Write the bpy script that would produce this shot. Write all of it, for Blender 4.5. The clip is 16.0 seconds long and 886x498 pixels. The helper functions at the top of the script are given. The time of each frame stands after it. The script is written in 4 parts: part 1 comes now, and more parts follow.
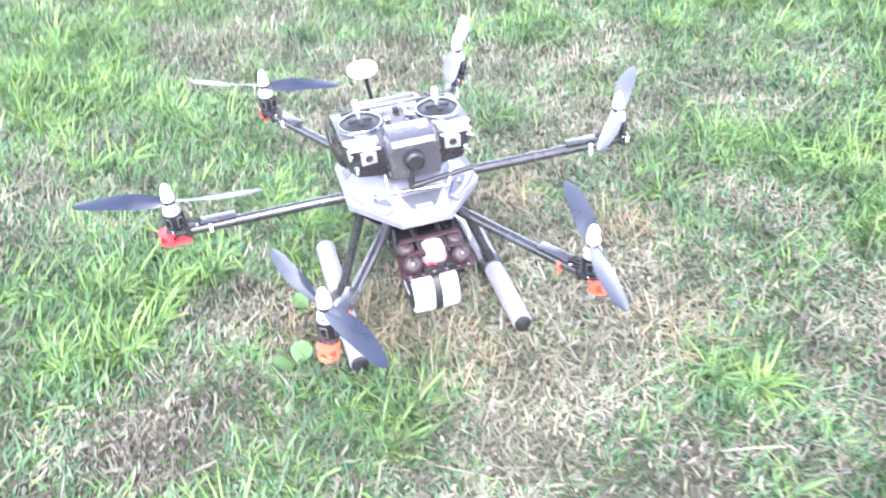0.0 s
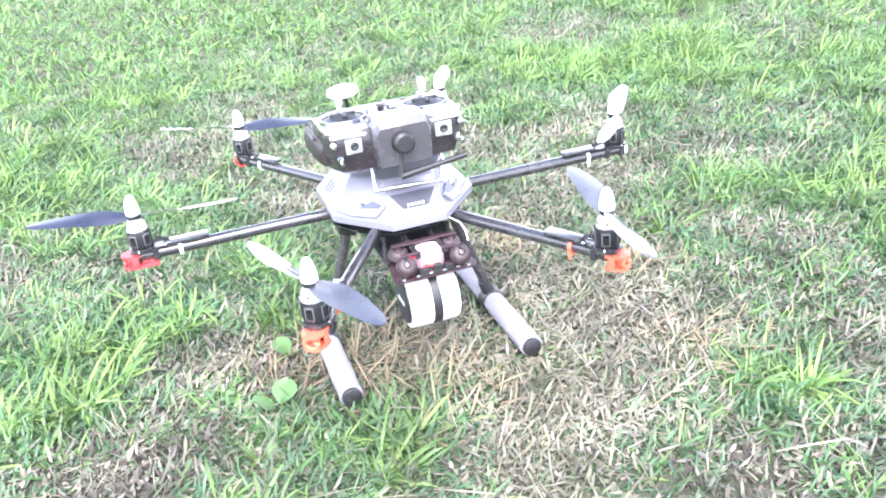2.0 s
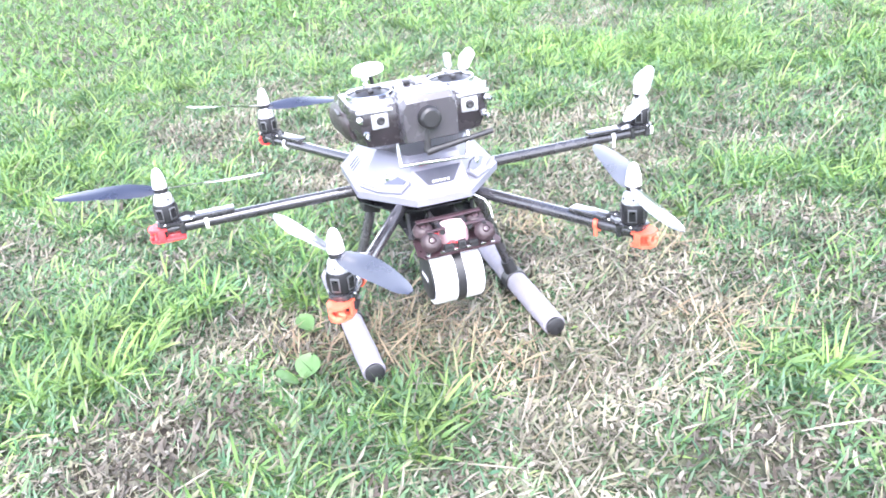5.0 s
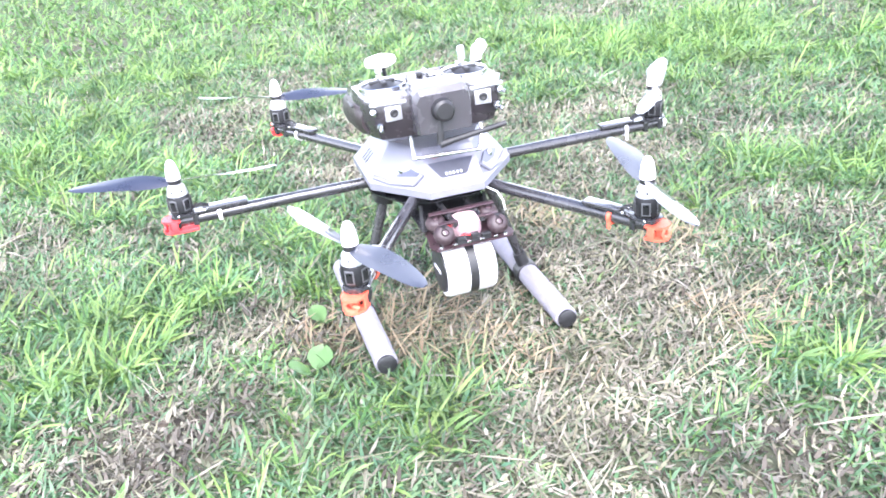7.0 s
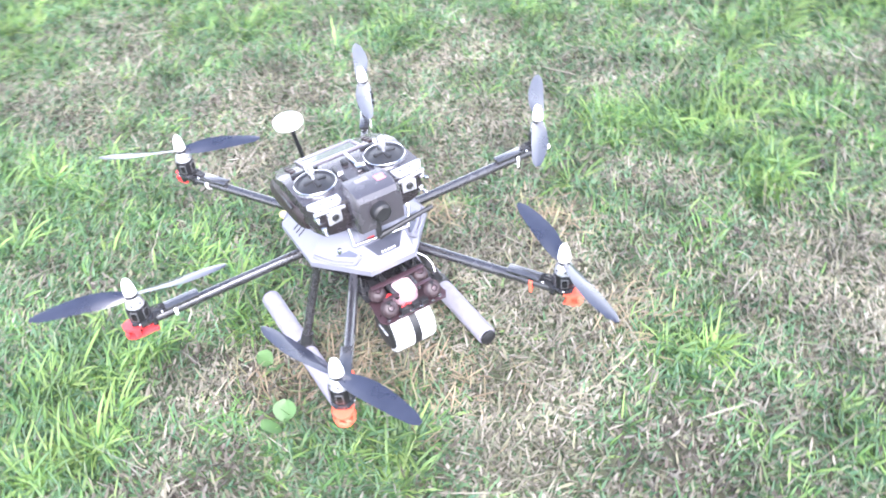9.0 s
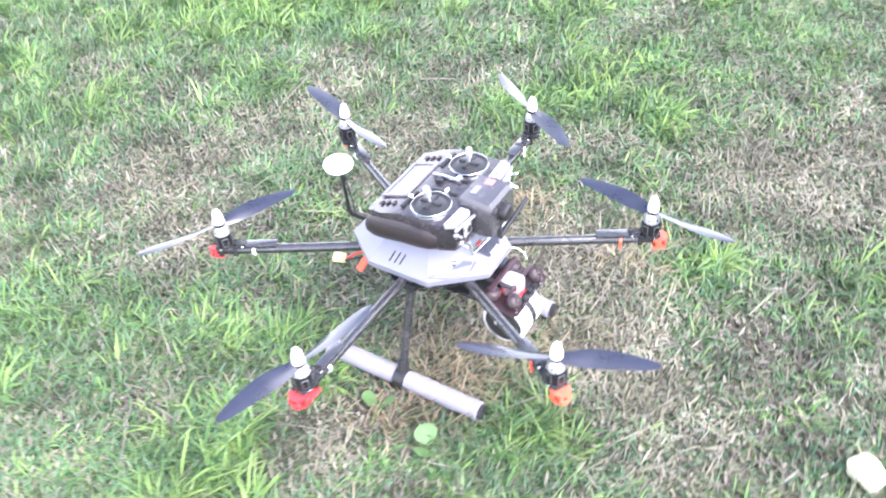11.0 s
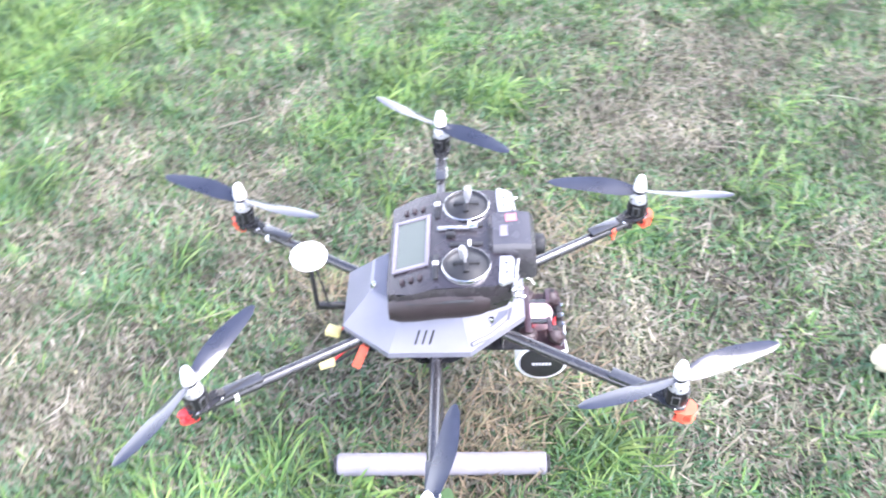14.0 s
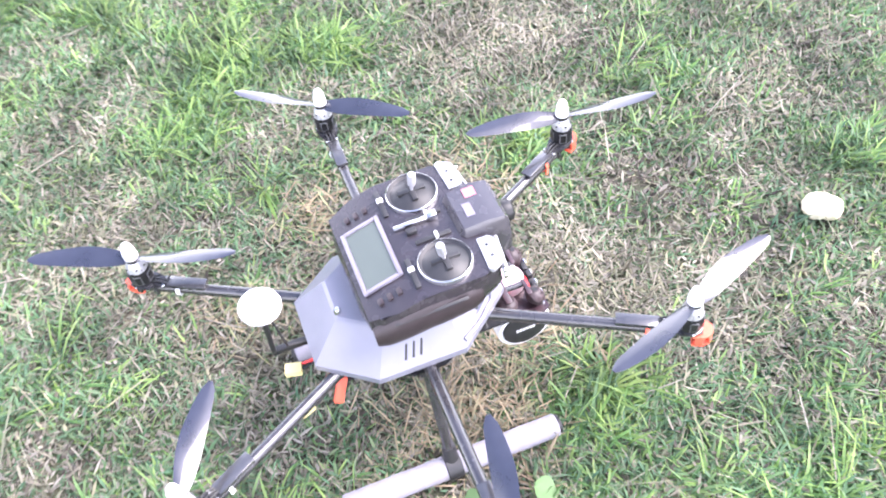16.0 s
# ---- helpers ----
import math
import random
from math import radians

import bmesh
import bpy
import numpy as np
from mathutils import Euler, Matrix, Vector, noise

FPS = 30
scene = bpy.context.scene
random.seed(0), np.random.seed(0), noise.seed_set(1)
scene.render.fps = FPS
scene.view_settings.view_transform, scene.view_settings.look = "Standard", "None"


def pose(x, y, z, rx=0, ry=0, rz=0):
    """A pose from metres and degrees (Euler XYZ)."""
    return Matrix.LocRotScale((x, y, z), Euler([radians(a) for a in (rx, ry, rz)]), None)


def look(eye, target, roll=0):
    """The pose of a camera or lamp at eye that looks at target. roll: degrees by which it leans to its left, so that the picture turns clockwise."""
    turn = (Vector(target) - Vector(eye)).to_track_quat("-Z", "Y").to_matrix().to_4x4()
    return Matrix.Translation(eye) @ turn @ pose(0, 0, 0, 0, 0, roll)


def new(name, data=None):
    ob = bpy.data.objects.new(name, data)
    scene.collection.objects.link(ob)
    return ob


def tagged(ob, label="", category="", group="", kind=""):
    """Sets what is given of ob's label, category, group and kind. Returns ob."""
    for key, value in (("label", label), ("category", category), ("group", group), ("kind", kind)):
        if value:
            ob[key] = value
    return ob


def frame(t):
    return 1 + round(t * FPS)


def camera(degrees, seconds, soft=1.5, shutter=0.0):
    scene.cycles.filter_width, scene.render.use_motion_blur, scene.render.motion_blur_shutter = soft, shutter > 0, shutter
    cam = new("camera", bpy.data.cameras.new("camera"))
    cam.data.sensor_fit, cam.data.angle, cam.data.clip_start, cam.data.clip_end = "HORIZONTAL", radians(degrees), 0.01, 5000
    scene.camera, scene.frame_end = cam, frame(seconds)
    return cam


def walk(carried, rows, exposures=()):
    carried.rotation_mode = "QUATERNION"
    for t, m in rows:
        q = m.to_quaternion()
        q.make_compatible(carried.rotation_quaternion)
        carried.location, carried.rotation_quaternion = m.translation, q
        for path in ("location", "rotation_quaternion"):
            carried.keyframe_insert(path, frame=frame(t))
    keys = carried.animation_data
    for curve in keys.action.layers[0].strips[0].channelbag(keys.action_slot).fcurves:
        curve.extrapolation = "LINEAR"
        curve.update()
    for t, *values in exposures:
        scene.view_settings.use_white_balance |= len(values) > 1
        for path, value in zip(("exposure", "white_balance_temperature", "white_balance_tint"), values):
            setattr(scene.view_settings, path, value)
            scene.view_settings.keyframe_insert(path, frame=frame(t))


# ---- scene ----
cam = camera(53.3, 16.0, soft=1.8, shutter=0.7)
PATH = [
    (0, (-0.213, -1.111, 0.989), (0.146, 0.417, -0.25), -4.6),
    (0.5, (-0.252, -1.11, 0.863), (0.146, 0.538, -0.197), -5.8),
    (1, (-0.261, -1.117, 0.787), (0.148, 0.594, -0.163), -6.5),
    (1.2, (-0.269, -1.128, 0.753), (0.111, 0.622, -0.137), -7.5),
    (1.5, (-0.27, -1.131, 0.73), (0.179, 0.622, -0.124), -5.9),
    (2, (-0.266, -1.13, 0.711), (0.234, 0.595, -0.169), -6.3),
    (2.5, (-0.265, -1.128, 0.686), (0.218, 0.614, -0.168), -6.1),
    (3, (-0.269, -1.136, 0.686), (0.195, 0.605, -0.181), -6.7),
    (3.5, (-0.272, -1.139, 0.689), (0.186, 0.599, -0.188), -6.2),
    (4, (-0.275, -1.138, 0.688), (0.185, 0.6, -0.188), -6.2),
    (6.5, (-0.285, -1.135, 0.697), (0.169, 0.587, -0.212), -6.3),
    (7, (-0.286, -1.134, 0.696), (0.153, 0.593, -0.211), -6.3),
    (7.5, (-0.283, -1.132, 0.702), (0.151, 0.605, -0.189), -6.2),
    (7.7, (-0.282, -1.126, 0.718), (0.14, 0.585, -0.226), -5.8),
    (8, (-0.258, -1.105, 0.807), (0.187, 0.549, -0.226), -5.5),
    (8.2, (-0.255, -1.097, 0.877), (0.201, 0.525, -0.201), -6.8),
    (8.5, (-0.282, -1.074, 1.0), (0.228, 0.436, -0.209), -6.3),
    (8.7, (-0.311, -1.058, 1.071), (0.27, 0.378, -0.194), -6.3),
    (10.8, (-0.859, -0.619, 1.175), (0.334, 0.26, -0.168), -4.3),
    (11, (-0.897, -0.622, 1.183), (0.343, 0.218, -0.142), -4.3),
    (11.2, (-0.97, -0.604, 1.197), (0.284, 0.237, -0.115), -5.7),
    (11.5, (-1.012, -0.564, 1.229), (0.28, 0.214, -0.084), -5.0),
    (12, (-1.069, -0.418, 1.22), (0.35, 0.147, -0.072), -4.1),
    (12.2, (-1.068, -0.37, 1.223), (0.368, 0.132, -0.076), -4.5),
    (12.5, (-1.081, -0.29, 1.214), (0.362, 0.142, -0.101), -4.1),
    (13, (-1.005, -0.206, 1.191), (0.412, 0.167, -0.169), -3.4),
    (13.2, (-0.947, -0.169, 1.176), (0.483, 0.176, -0.179), -4.4),
    (13.5, (-0.883, -0.119, 1.167), (0.522, 0.168, -0.228), -5.6),
    (14, (-0.838, -0.059, 1.151), (0.598, 0.021, -0.239), -3.2),
    (14.5, (-0.822, 0.029, 1.158), (0.601, -0.042, -0.246), -4.8),
    (15, (-0.822, 0.096, 1.155), (0.593, -0.019, -0.254), -2.7),
    (15.3, (-0.79, 0.081, 1.154), (0.57, -0.029, -0.309), -4.2),
    (15.5, (-0.754, 0.104, 1.146), (0.568, -0.109, -0.339), -6.0),
    (16, (-0.646, 0.112, 1.13), (0.578, -0.215, -0.418), -7.6),
]
EXPOSURES = [(0, 2.48, 5700, 16), (2, 2.5, 5800, 15), (7.5, 2.48, 5800, 15), (8.5, 2.34, 5800, 15), (11, 2.32, 5850, 17), (14, 2.36, 5850, 17), (15.5, 2.36, 5950, 18), (16, 2.44, 6050, 21)]
walk(cam, [(t, look(e, g, r)) for t, e, g, r in PATH], exposures=EXPOSURES)

# ---- light: bright hazy sky, soft sun from the craft's front ----
SUN_ELEV, SUN_AZ = 52.0, -104.0
world = bpy.data.worlds.new("world")
scene.world = world
world.use_nodes = True
wn = world.node_tree
sky = wn.nodes.new("ShaderNodeTexSky")
sky.sky_type, sky.sun_disc = "NISHITA", False
sky.sun_elevation, sky.sun_rotation = radians(SUN_ELEV), radians(90 - SUN_AZ)
sky.air_density, sky.dust_density = 1.0, 3.2
# white summer haze, thick at the horizon all round and thinning towards the zenith
coord, split = wn.nodes.new("ShaderNodeTexCoord"), wn.nodes.new("ShaderNodeSeparateXYZ")
thick, blend = wn.nodes.new("ShaderNodeMapRange"), wn.nodes.new("ShaderNodeMix")
wn.links.new(coord.outputs["Generated"], split.inputs[0])
wn.links.new(split.outputs["Z"], thick.inputs[0])
thick.interpolation_type = "SMOOTHSTEP"
thick.inputs[1].default_value, thick.inputs[2].default_value = 0.2, 0.82
thick.inputs[3].default_value, thick.inputs[4].default_value = 0.92, 0.0
blend.data_type = "RGBA"
wn.links.new(thick.outputs[0], blend.inputs[0])
wn.links.new(sky.outputs[0], blend.inputs[6])
blend.inputs[7].default_value = (10.5, 10.6, 10.8, 1)
wn.links.new(blend.outputs[2], wn.nodes["Background"].inputs[0])
wn.nodes["Background"].inputs[1].default_value = 0.12
sun_data = bpy.data.lights.new("sun", "SUN")
sun_data.energy, sun_data.angle, sun_data.color = 1.75, radians(45), (1.0, 0.95, 0.88)
sun = new("sun", sun_data)
sa, se = radians(SUN_AZ), radians(SUN_ELEV)
sun.matrix_world = look((5 * math.cos(sa) * math.cos(se), 5 * math.sin(sa) * math.cos(se), 5 * math.sin(se)), (0, 0, 0))


# ---- materials ----
def mat(name, color, rough=0.5, metal=0.0, vary=0.12, size=60.0, bump=0.0, bump_size=300.0, coat=0.0, dirt=0.0, spec=0.5):
    m = bpy.data.materials.new(name)
    m.use_nodes = True
    nt = m.node_tree
    b = nt.nodes["Principled BSDF"]
    tc = nt.nodes.new("ShaderNodeTexCoord")
    n1 = nt.nodes.new("ShaderNodeTexNoise")
    n1.inputs["Scale"].default_value, n1.inputs["Detail"].default_value = size, 5
    nt.links.new(tc.outputs["Object"], n1.inputs["Vector"])
    ramp = nt.nodes.new("ShaderNodeMapRange")
    ramp.inputs[1].default_value, ramp.inputs[2].default_value = 0.3, 0.7
    ramp.inputs[3].default_value, ramp.inputs[4].default_value = 1 - vary, 1 + vary
    nt.links.new(n1.outputs["Fac"], ramp.inputs[0])
    hsv = nt.nodes.new("ShaderNodeHueSaturation")
    hsv.inputs["Color"].default_value = (*color, 1)
    nt.links.new(ramp.outputs[0], hsv.inputs["Value"])
    out = hsv.outputs[0]
    if dirt:
        n3 = nt.nodes.new("ShaderNodeTexNoise")
        n3.inputs["Scale"].default_value, n3.inputs["Detail"].default_value = size * 0.35, 8
        nt.links.new(tc.outputs["Object"], n3.inputs["Vector"])
        r3 = nt.nodes.new("ShaderNodeMapRange")
        r3.inputs[1].default_value, r3.inputs[2].default_value, r3.inputs[4].default_value = 0.52, 0.75, dirt
        nt.links.new(n3.outputs["Fac"], r3.inputs[0])
        mix = nt.nodes.new("ShaderNodeMix")
        mix.data_type = "RGBA"
        nt.links.new(r3.outputs[0], mix.inputs[0])
        nt.links.new(out, mix.inputs[6])
        mix.inputs[7].default_value = (0.22, 0.18, 0.13, 1)
        out = mix.outputs[2]
    nt.links.new(out, b.inputs["Base Color"])
    rr = nt.nodes.new("ShaderNodeMapRange")
    rr.inputs[3].default_value, rr.inputs[4].default_value = max(rough - 0.1, 0.02), min(rough + 0.1, 1)
    nt.links.new(n1.outputs["Fac"], rr.inputs[0])
    nt.links.new(rr.outputs[0], b.inputs["Roughness"])
    b.inputs["Metallic"].default_value = metal
    b.inputs["Coat Weight"].default_value = coat
    b.inputs["Specular IOR Level"].default_value = spec
    if bump:
        n2 = nt.nodes.new("ShaderNodeTexNoise")
        n2.inputs["Scale"].default_value, n2.inputs["Detail"].default_value = bump_size, 4
        nt.links.new(tc.outputs["Object"], n2.inputs["Vector"])
        bp = nt.nodes.new("ShaderNodeBump")
        bp.inputs["Strength"].default_value, bp.inputs["Distance"].default_value = bump, 0.002
        nt.links.new(n2.outputs["Fac"], bp.inputs["Height"])
        nt.links.new(bp.outputs[0], b.inputs["Normal"])
    return m


def leaf_mat(name, colors, rough=0.5, through_light=0.35):
    """Blades: a colour of its own for each blade, a little light passing through."""
    m = bpy.data.materials.new(name)
    m.use_nodes = True
    nt = m.node_tree
    b = nt.nodes["Principled BSDF"]
    g = nt.nodes.new("ShaderNodeNewGeometry")
    cr = nt.nodes.new("ShaderNodeValToRGB")
    while len(cr.color_ramp.elements) < len(colors):
        cr.color_ramp.elements.new(0.5)
    for i, (e, c) in enumerate(zip(cr.color_ramp.elements, colors)):
        e.position, e.color = i / max(1, len(colors) - 1), (*c, 1)
    nt.links.new(g.outputs["Random Per Island"], cr.inputs[0])
    n1 = nt.nodes.new("ShaderNodeTexNoise")
    tc = nt.nodes.new("ShaderNodeTexCoord")
    n1.inputs["Scale"].default_value, n1.inputs["Detail"].default_value = 8.0, 7
    nt.links.new(tc.outputs["Object"], n1.inputs["Vector"])
    mr = nt.nodes.new("ShaderNodeMapRange")
    mr.inputs[1].default_value, mr.inputs[2].default_value, mr.inputs[3].default_value, mr.inputs[4].default_value = 0.3, 0.7, 0.55, 1.35
    nt.links.new(n1.outputs["Fac"], mr.inputs[0])
    hs = nt.nodes.new("ShaderNodeHueSaturation")
    nt.links.new(cr.outputs[0], hs.inputs["Color"])
    nt.links.new(mr.outputs[0], hs.inputs["Value"])
    nt.links.new(hs.outputs[0], b.inputs["Base Color"])
    b.inputs["Roughness"].default_value = rough
    tr = nt.nodes.new("ShaderNodeBsdfTranslucent")
    nt.links.new(hs.outputs[0], tr.inputs["Color"])
    mx = nt.nodes.new("ShaderNodeMixShader")
    mx.inputs[0].default_value = through_light
    nt.links.new(b.outputs[0], mx.inputs[1])
    nt.links.new(tr.outputs[0], mx.inputs[2])
    nt.links.new(mx.outputs[0], nt.nodes["Material Output"].inputs[0])
    return m


def ground_mat():
    """Dry crumbly soil with thatch, mossy green where the low sward covers it."""
    m = mat("soil_and_thatch", (0.055, 0.044, 0.034), 0.95, 0, 0.5, 30, 0.9, 160, dirt=0.5)
    nt = m.node_tree
    b = nt.nodes["Principled BSDF"]
    tc, n1 = nt.nodes.new("ShaderNodeTexCoord"), nt.nodes.new("ShaderNodeTexNoise")
    n1.inputs["Scale"].default_value, n1.inputs["Detail"].default_value, n1.inputs["Roughness"].default_value = 1.7, 9, 0.72
    nt.links.new(tc.outputs["Object"], n1.inputs["Vector"])
    mr, mx = nt.nodes.new("ShaderNodeMapRange"), nt.nodes.new("ShaderNodeMix")
    mr.inputs[1].default_value, mr.inputs[2].default_value, mr.inputs[4].default_value = 0.40, 0.58, 0.6
    nt.links.new(n1.outputs["Fac"], mr.inputs[0])
    mx.data_type = "RGBA"
    nt.links.new(mr.outputs[0], mx.inputs[0])
    nt.links.new(b.inputs["Base Color"].links[0].from_socket, mx.inputs[6])
    mx.inputs[7].default_value = (0.05, 0.085, 0.034, 1)
    nt.links.new(mx.outputs[2], b.inputs["Base Color"])
    return m


def carbon_mat():
    """Carbon fibre: fine diagonal weave under lacquer."""
    m = mat("carbon_fibre", (0.03, 0.029, 0.033), 0.26, 0.0, 0.2, 40, coat=0.9)
    nt = m.node_tree
    w = nt.nodes.new("ShaderNodeTexWave")
    w.inputs["Scale"].default_value, w.bands_direction = 130, "DIAGONAL"
    tc = nt.nodes.new("ShaderNodeTexCoord")
    nt.links.new(tc.outputs["Object"], w.inputs["Vector"])
    bp = nt.nodes.new("ShaderNodeBump")
    bp.inputs["Strength"].default_value, bp.inputs["Distance"].default_value = 0.15, 0.0003
    nt.links.new(w.outputs["Fac"], bp.inputs["Height"])
    nt.links.new(bp.outputs[0], nt.nodes["Principled BSDF"].inputs["Normal"])
    return m


M_SHELL = mat("silver_paint", (0.2, 0.2, 0.245), 0.34, 0.15, 0.06, 25, 0.05, 900, dirt=0.08)
M_CARBON = carbon_mat()
M_PLATE = mat("black_plate", (0.03, 0.03, 0.034), 0.24, 0, 0.2, 80, 0.03, coat=0.6)
M_MAROON = mat("dark_gimbal_plate", (0.045, 0.026, 0.032), 0.3, 0, 0.25, 80, 0.05, coat=0.3)
M_DAMPER = mat("damper_rubber", (0.04, 0.026, 0.03), 0.5, 0, 0.15, 60, 0.1, 700)
M_LID = mat("glossy_lid", (0.06, 0.06, 0.066), 0.22, 0.3, 0.15, 80, 0.03, coat=1.0)
# lighter than the body plastic: sun on the hump's front put into the colour
M_HUMP = mat("antenna_housing_sunlit", (0.05, 0.047, 0.055), 0.26, 0, 0.1, 50, 0.04, 1400, coat=0.6)
M_TXBODY = mat("transmitter_plastic", (0.026, 0.022, 0.027), 0.26, 0, 0.12, 50, 0.05, 1400, coat=0.4, dirt=0.05)
M_RUBBER = mat("grip_rubber", (0.028, 0.02, 0.023), 0.42, 0, 0.15, 60, 0.2, 1200)
M_BLACK = mat("black_plastic", (0.018, 0.018, 0.02), 0.45, 0, 0.2, 90, 0.05)
M_SILVER = mat("silver_plastic", (0.47, 0.47, 0.5), 0.3, 0.5, 0.06, 60)
M_CHROME = mat("bright_steel", (0.62, 0.62, 0.65), 0.22, 1.0, 0.05, 60)
M_ALU = mat("motor_aluminium", (0.5, 0.5, 0.53), 0.3, 0.5, 0.08, 120)
M_BELL = mat("motor_bell_black", (0.02, 0.02, 0.023), 0.3, 0.4, 0.2, 120)
M_WHITE = mat("white_plastic", (0.82, 0.82, 0.83), 0.38, 0, 0.04, 50, dirt=0.06)
M_CAMWHITE = mat("camera_white_paint", (0.78, 0.77, 0.8), 0.33, 0.1, 0.05, 40, dirt=0.05)
M_PROP = mat("propeller_nylon", (0.02, 0.022, 0.036), 0.3, 0, 0.15, 50, 0.03, 500, coat=0.8)
M_ORANGE = mat("orange_print", (0.85, 0.13, 0.07), 0.5, 0, 0.1, 70, 0.25, 900)
M_RED = mat("red_print", (0.75, 0.045, 0.05), 0.45, 0, 0.1, 70, 0.25, 900)
M_FOAM = mat("grey_foam", (0.22, 0.21, 0.245), 0.85, 0, 0.1, 45, 0.35, 700, dirt=0.25)
M_LCD = mat("lcd_glass", (0.075, 0.09, 0.08), 0.18, 0, 0.04, 20, coat=0.2)
M_YELLOW = mat("yellow_connector", (0.8, 0.68, 0.3), 0.45, 0, 0.08, 60)
M_PINK = mat("pale_pink_metal", (0.72, 0.5, 0.54), 0.35, 0.3, 0.1, 60)
M_STICKER = mat("red_sticker", (0.5, 0.16, 0.2), 0.4, 0, 0.1, 60)
M_STONE = mat("pale_stone", (0.55, 0.51, 0.36), 0.75, 0, 0.2, 40, 0.5, 150)
M_FRAME = mat("display_frame_grey", (0.2, 0.185, 0.225), 0.35, 0.2, 0.06)
M_INSET = mat("slate_paint", (0.075, 0.08, 0.115), 0.35, 0.1, 0.08)
M_WINDOW = mat("bell_window_grey", (0.13, 0.13, 0.14), 0.35, 0.3, 0.1)
M_MARK = mat("grey_print", (0.55, 0.55, 0.58), 0.5, 0, 0.05)

M_SOIL = ground_mat()
M_GREEN = leaf_mat("green_blades", [(0.048, 0.12, 0.038), (0.095, 0.20, 0.055), (0.145, 0.262, 0.072), (0.235, 0.34, 0.10), (0.082, 0.17, 0.075), (0.185, 0.28, 0.10)], 0.52)
M_LONG = leaf_mat("long_blades", [(0.10, 0.205, 0.05), (0.17, 0.285, 0.07), (0.255, 0.355, 0.10), (0.14, 0.25, 0.075), (0.215, 0.32, 0.085)], 0.5)
M_TURF = leaf_mat("short_turf", [(0.045, 0.10, 0.048), (0.095, 0.19, 0.085), (0.17, 0.23, 0.12), (0.075, 0.17, 0.095), (0.135, 0.235, 0.12), (0.065, 0.14, 0.065)])
M_STRAW = leaf_mat("dry_straw", [(0.075, 0.064, 0.05), (0.18, 0.165, 0.12), (0.30, 0.28, 0.235), (0.105, 0.09, 0.068), (0.24, 0.23, 0.145), (0.13, 0.145, 0.09), (0.26, 0.235, 0.19), (0.09, 0.085, 0.06)], 0.7, 0.15)
M_BROWN = leaf_mat("brown_dead_grass", [(0.15, 0.11, 0.07), (0.30, 0.25, 0.16), (0.23, 0.165, 0.11), (0.22, 0.24, 0.12)], 0.7, 0.2)
M_LITTER = leaf_mat("dark_litter", [(0.035, 0.028, 0.022), (0.075, 0.06, 0.048), (0.13, 0.115, 0.095), (0.05, 0.042, 0.034), (0.10, 0.095, 0.07), (0.2, 0.185, 0.16)], 0.75, 0.1)
M_WEED = leaf_mat("weed_leaf", [(0.10, 0.195, 0.065), (0.13, 0.235, 0.085)], 0.5, 0.3)


# ---- mesh helpers ----
def part(name, bm, material, parent, label="", smooth=True, matrix=None):
    me = bpy.data.meshes.new(name)
    bmesh.ops.recalc_face_normals(bm, faces=bm.faces)
    bm.to_mesh(me)
    bm.free()
    if smooth:
        me.set_sharp_from_angle(angle=radians(35))
        me.polygons.foreach_set("use_smooth", [True] * len(me.polygons))
    me.materials.append(material)
    return link(name, me, parent, label, matrix)


def link(name, me, parent, label="", matrix=None):
    ob = new(name, me)
    ob.parent = parent
    if matrix is not None:
        ob.matrix_local = matrix
    if label:
        ob["label"] = label
    return ob


def box(bm, c, s, bevel=0.0, rot=None, seg=2):
    r = bmesh.ops.create_cube(bm, size=1, matrix=Matrix.Translation(c) @ (rot or Matrix()) @ Matrix.Diagonal((*s, 1)))
    if bevel:
        es = list({e for v in r["verts"] for e in v.link_edges})
        bmesh.ops.bevel(bm, geom=es, offset=bevel, segments=seg, affect="EDGES", profile=0.5)
    return bm


def tube(bm, a, b, ra, rb=None, n=16, cap=True):
    a, b = Vector(a), Vector(b)
    d = b - a
    m = Matrix.Translation((a + b) / 2) @ d.to_track_quat("Z", "Y").to_matrix().to_4x4()
    bmesh.ops.create_cone(bm, cap_ends=cap, segments=n, radius1=ra, radius2=ra if rb is None else rb, depth=d.length, matrix=m)
    return bm


def lathe(bm, profile, n=24, m=None):
    """Turn a profile of (radius, height) round z."""
    rings = []
    for r, z in profile:
        if r < 1e-6:
            rings.append([bm.verts.new((0, 0, z))])
        else:
            rings.append([bm.verts.new((r * math.cos(2 * math.pi * i / n), r * math.sin(2 * math.pi * i / n), z)) for i in range(n)])
    for p, q in zip(rings, rings[1:]):
        for i in range(n):
            j = (i + 1) % n
            vs = [p[i % len(p)], p[j % len(p)], q[j % len(q)], q[i % len(q)]]
            vs = list(dict.fromkeys(vs))
            if len(vs) > 2:
                bm.faces.new(vs)
    if m is not None:
        bmesh.ops.transform(bm, matrix=m, verts=[v for r in rings for v in r])
    return bm


def loft(bm, rings, cap=True):
    """Join rings of equally many points into a skin."""
    vr = [[bm.verts.new(p) for p in r] for r in rings]
    n = len(vr[0])
    for p, q in zip(vr, vr[1:]):
        for i in range(n):
            bm.faces.new((p[i], p[(i + 1) % n], q[(i + 1) % n], q[i]))
    if cap:
        bm.faces.new(vr[0])
        bm.faces.new(vr[-1])
    return bm


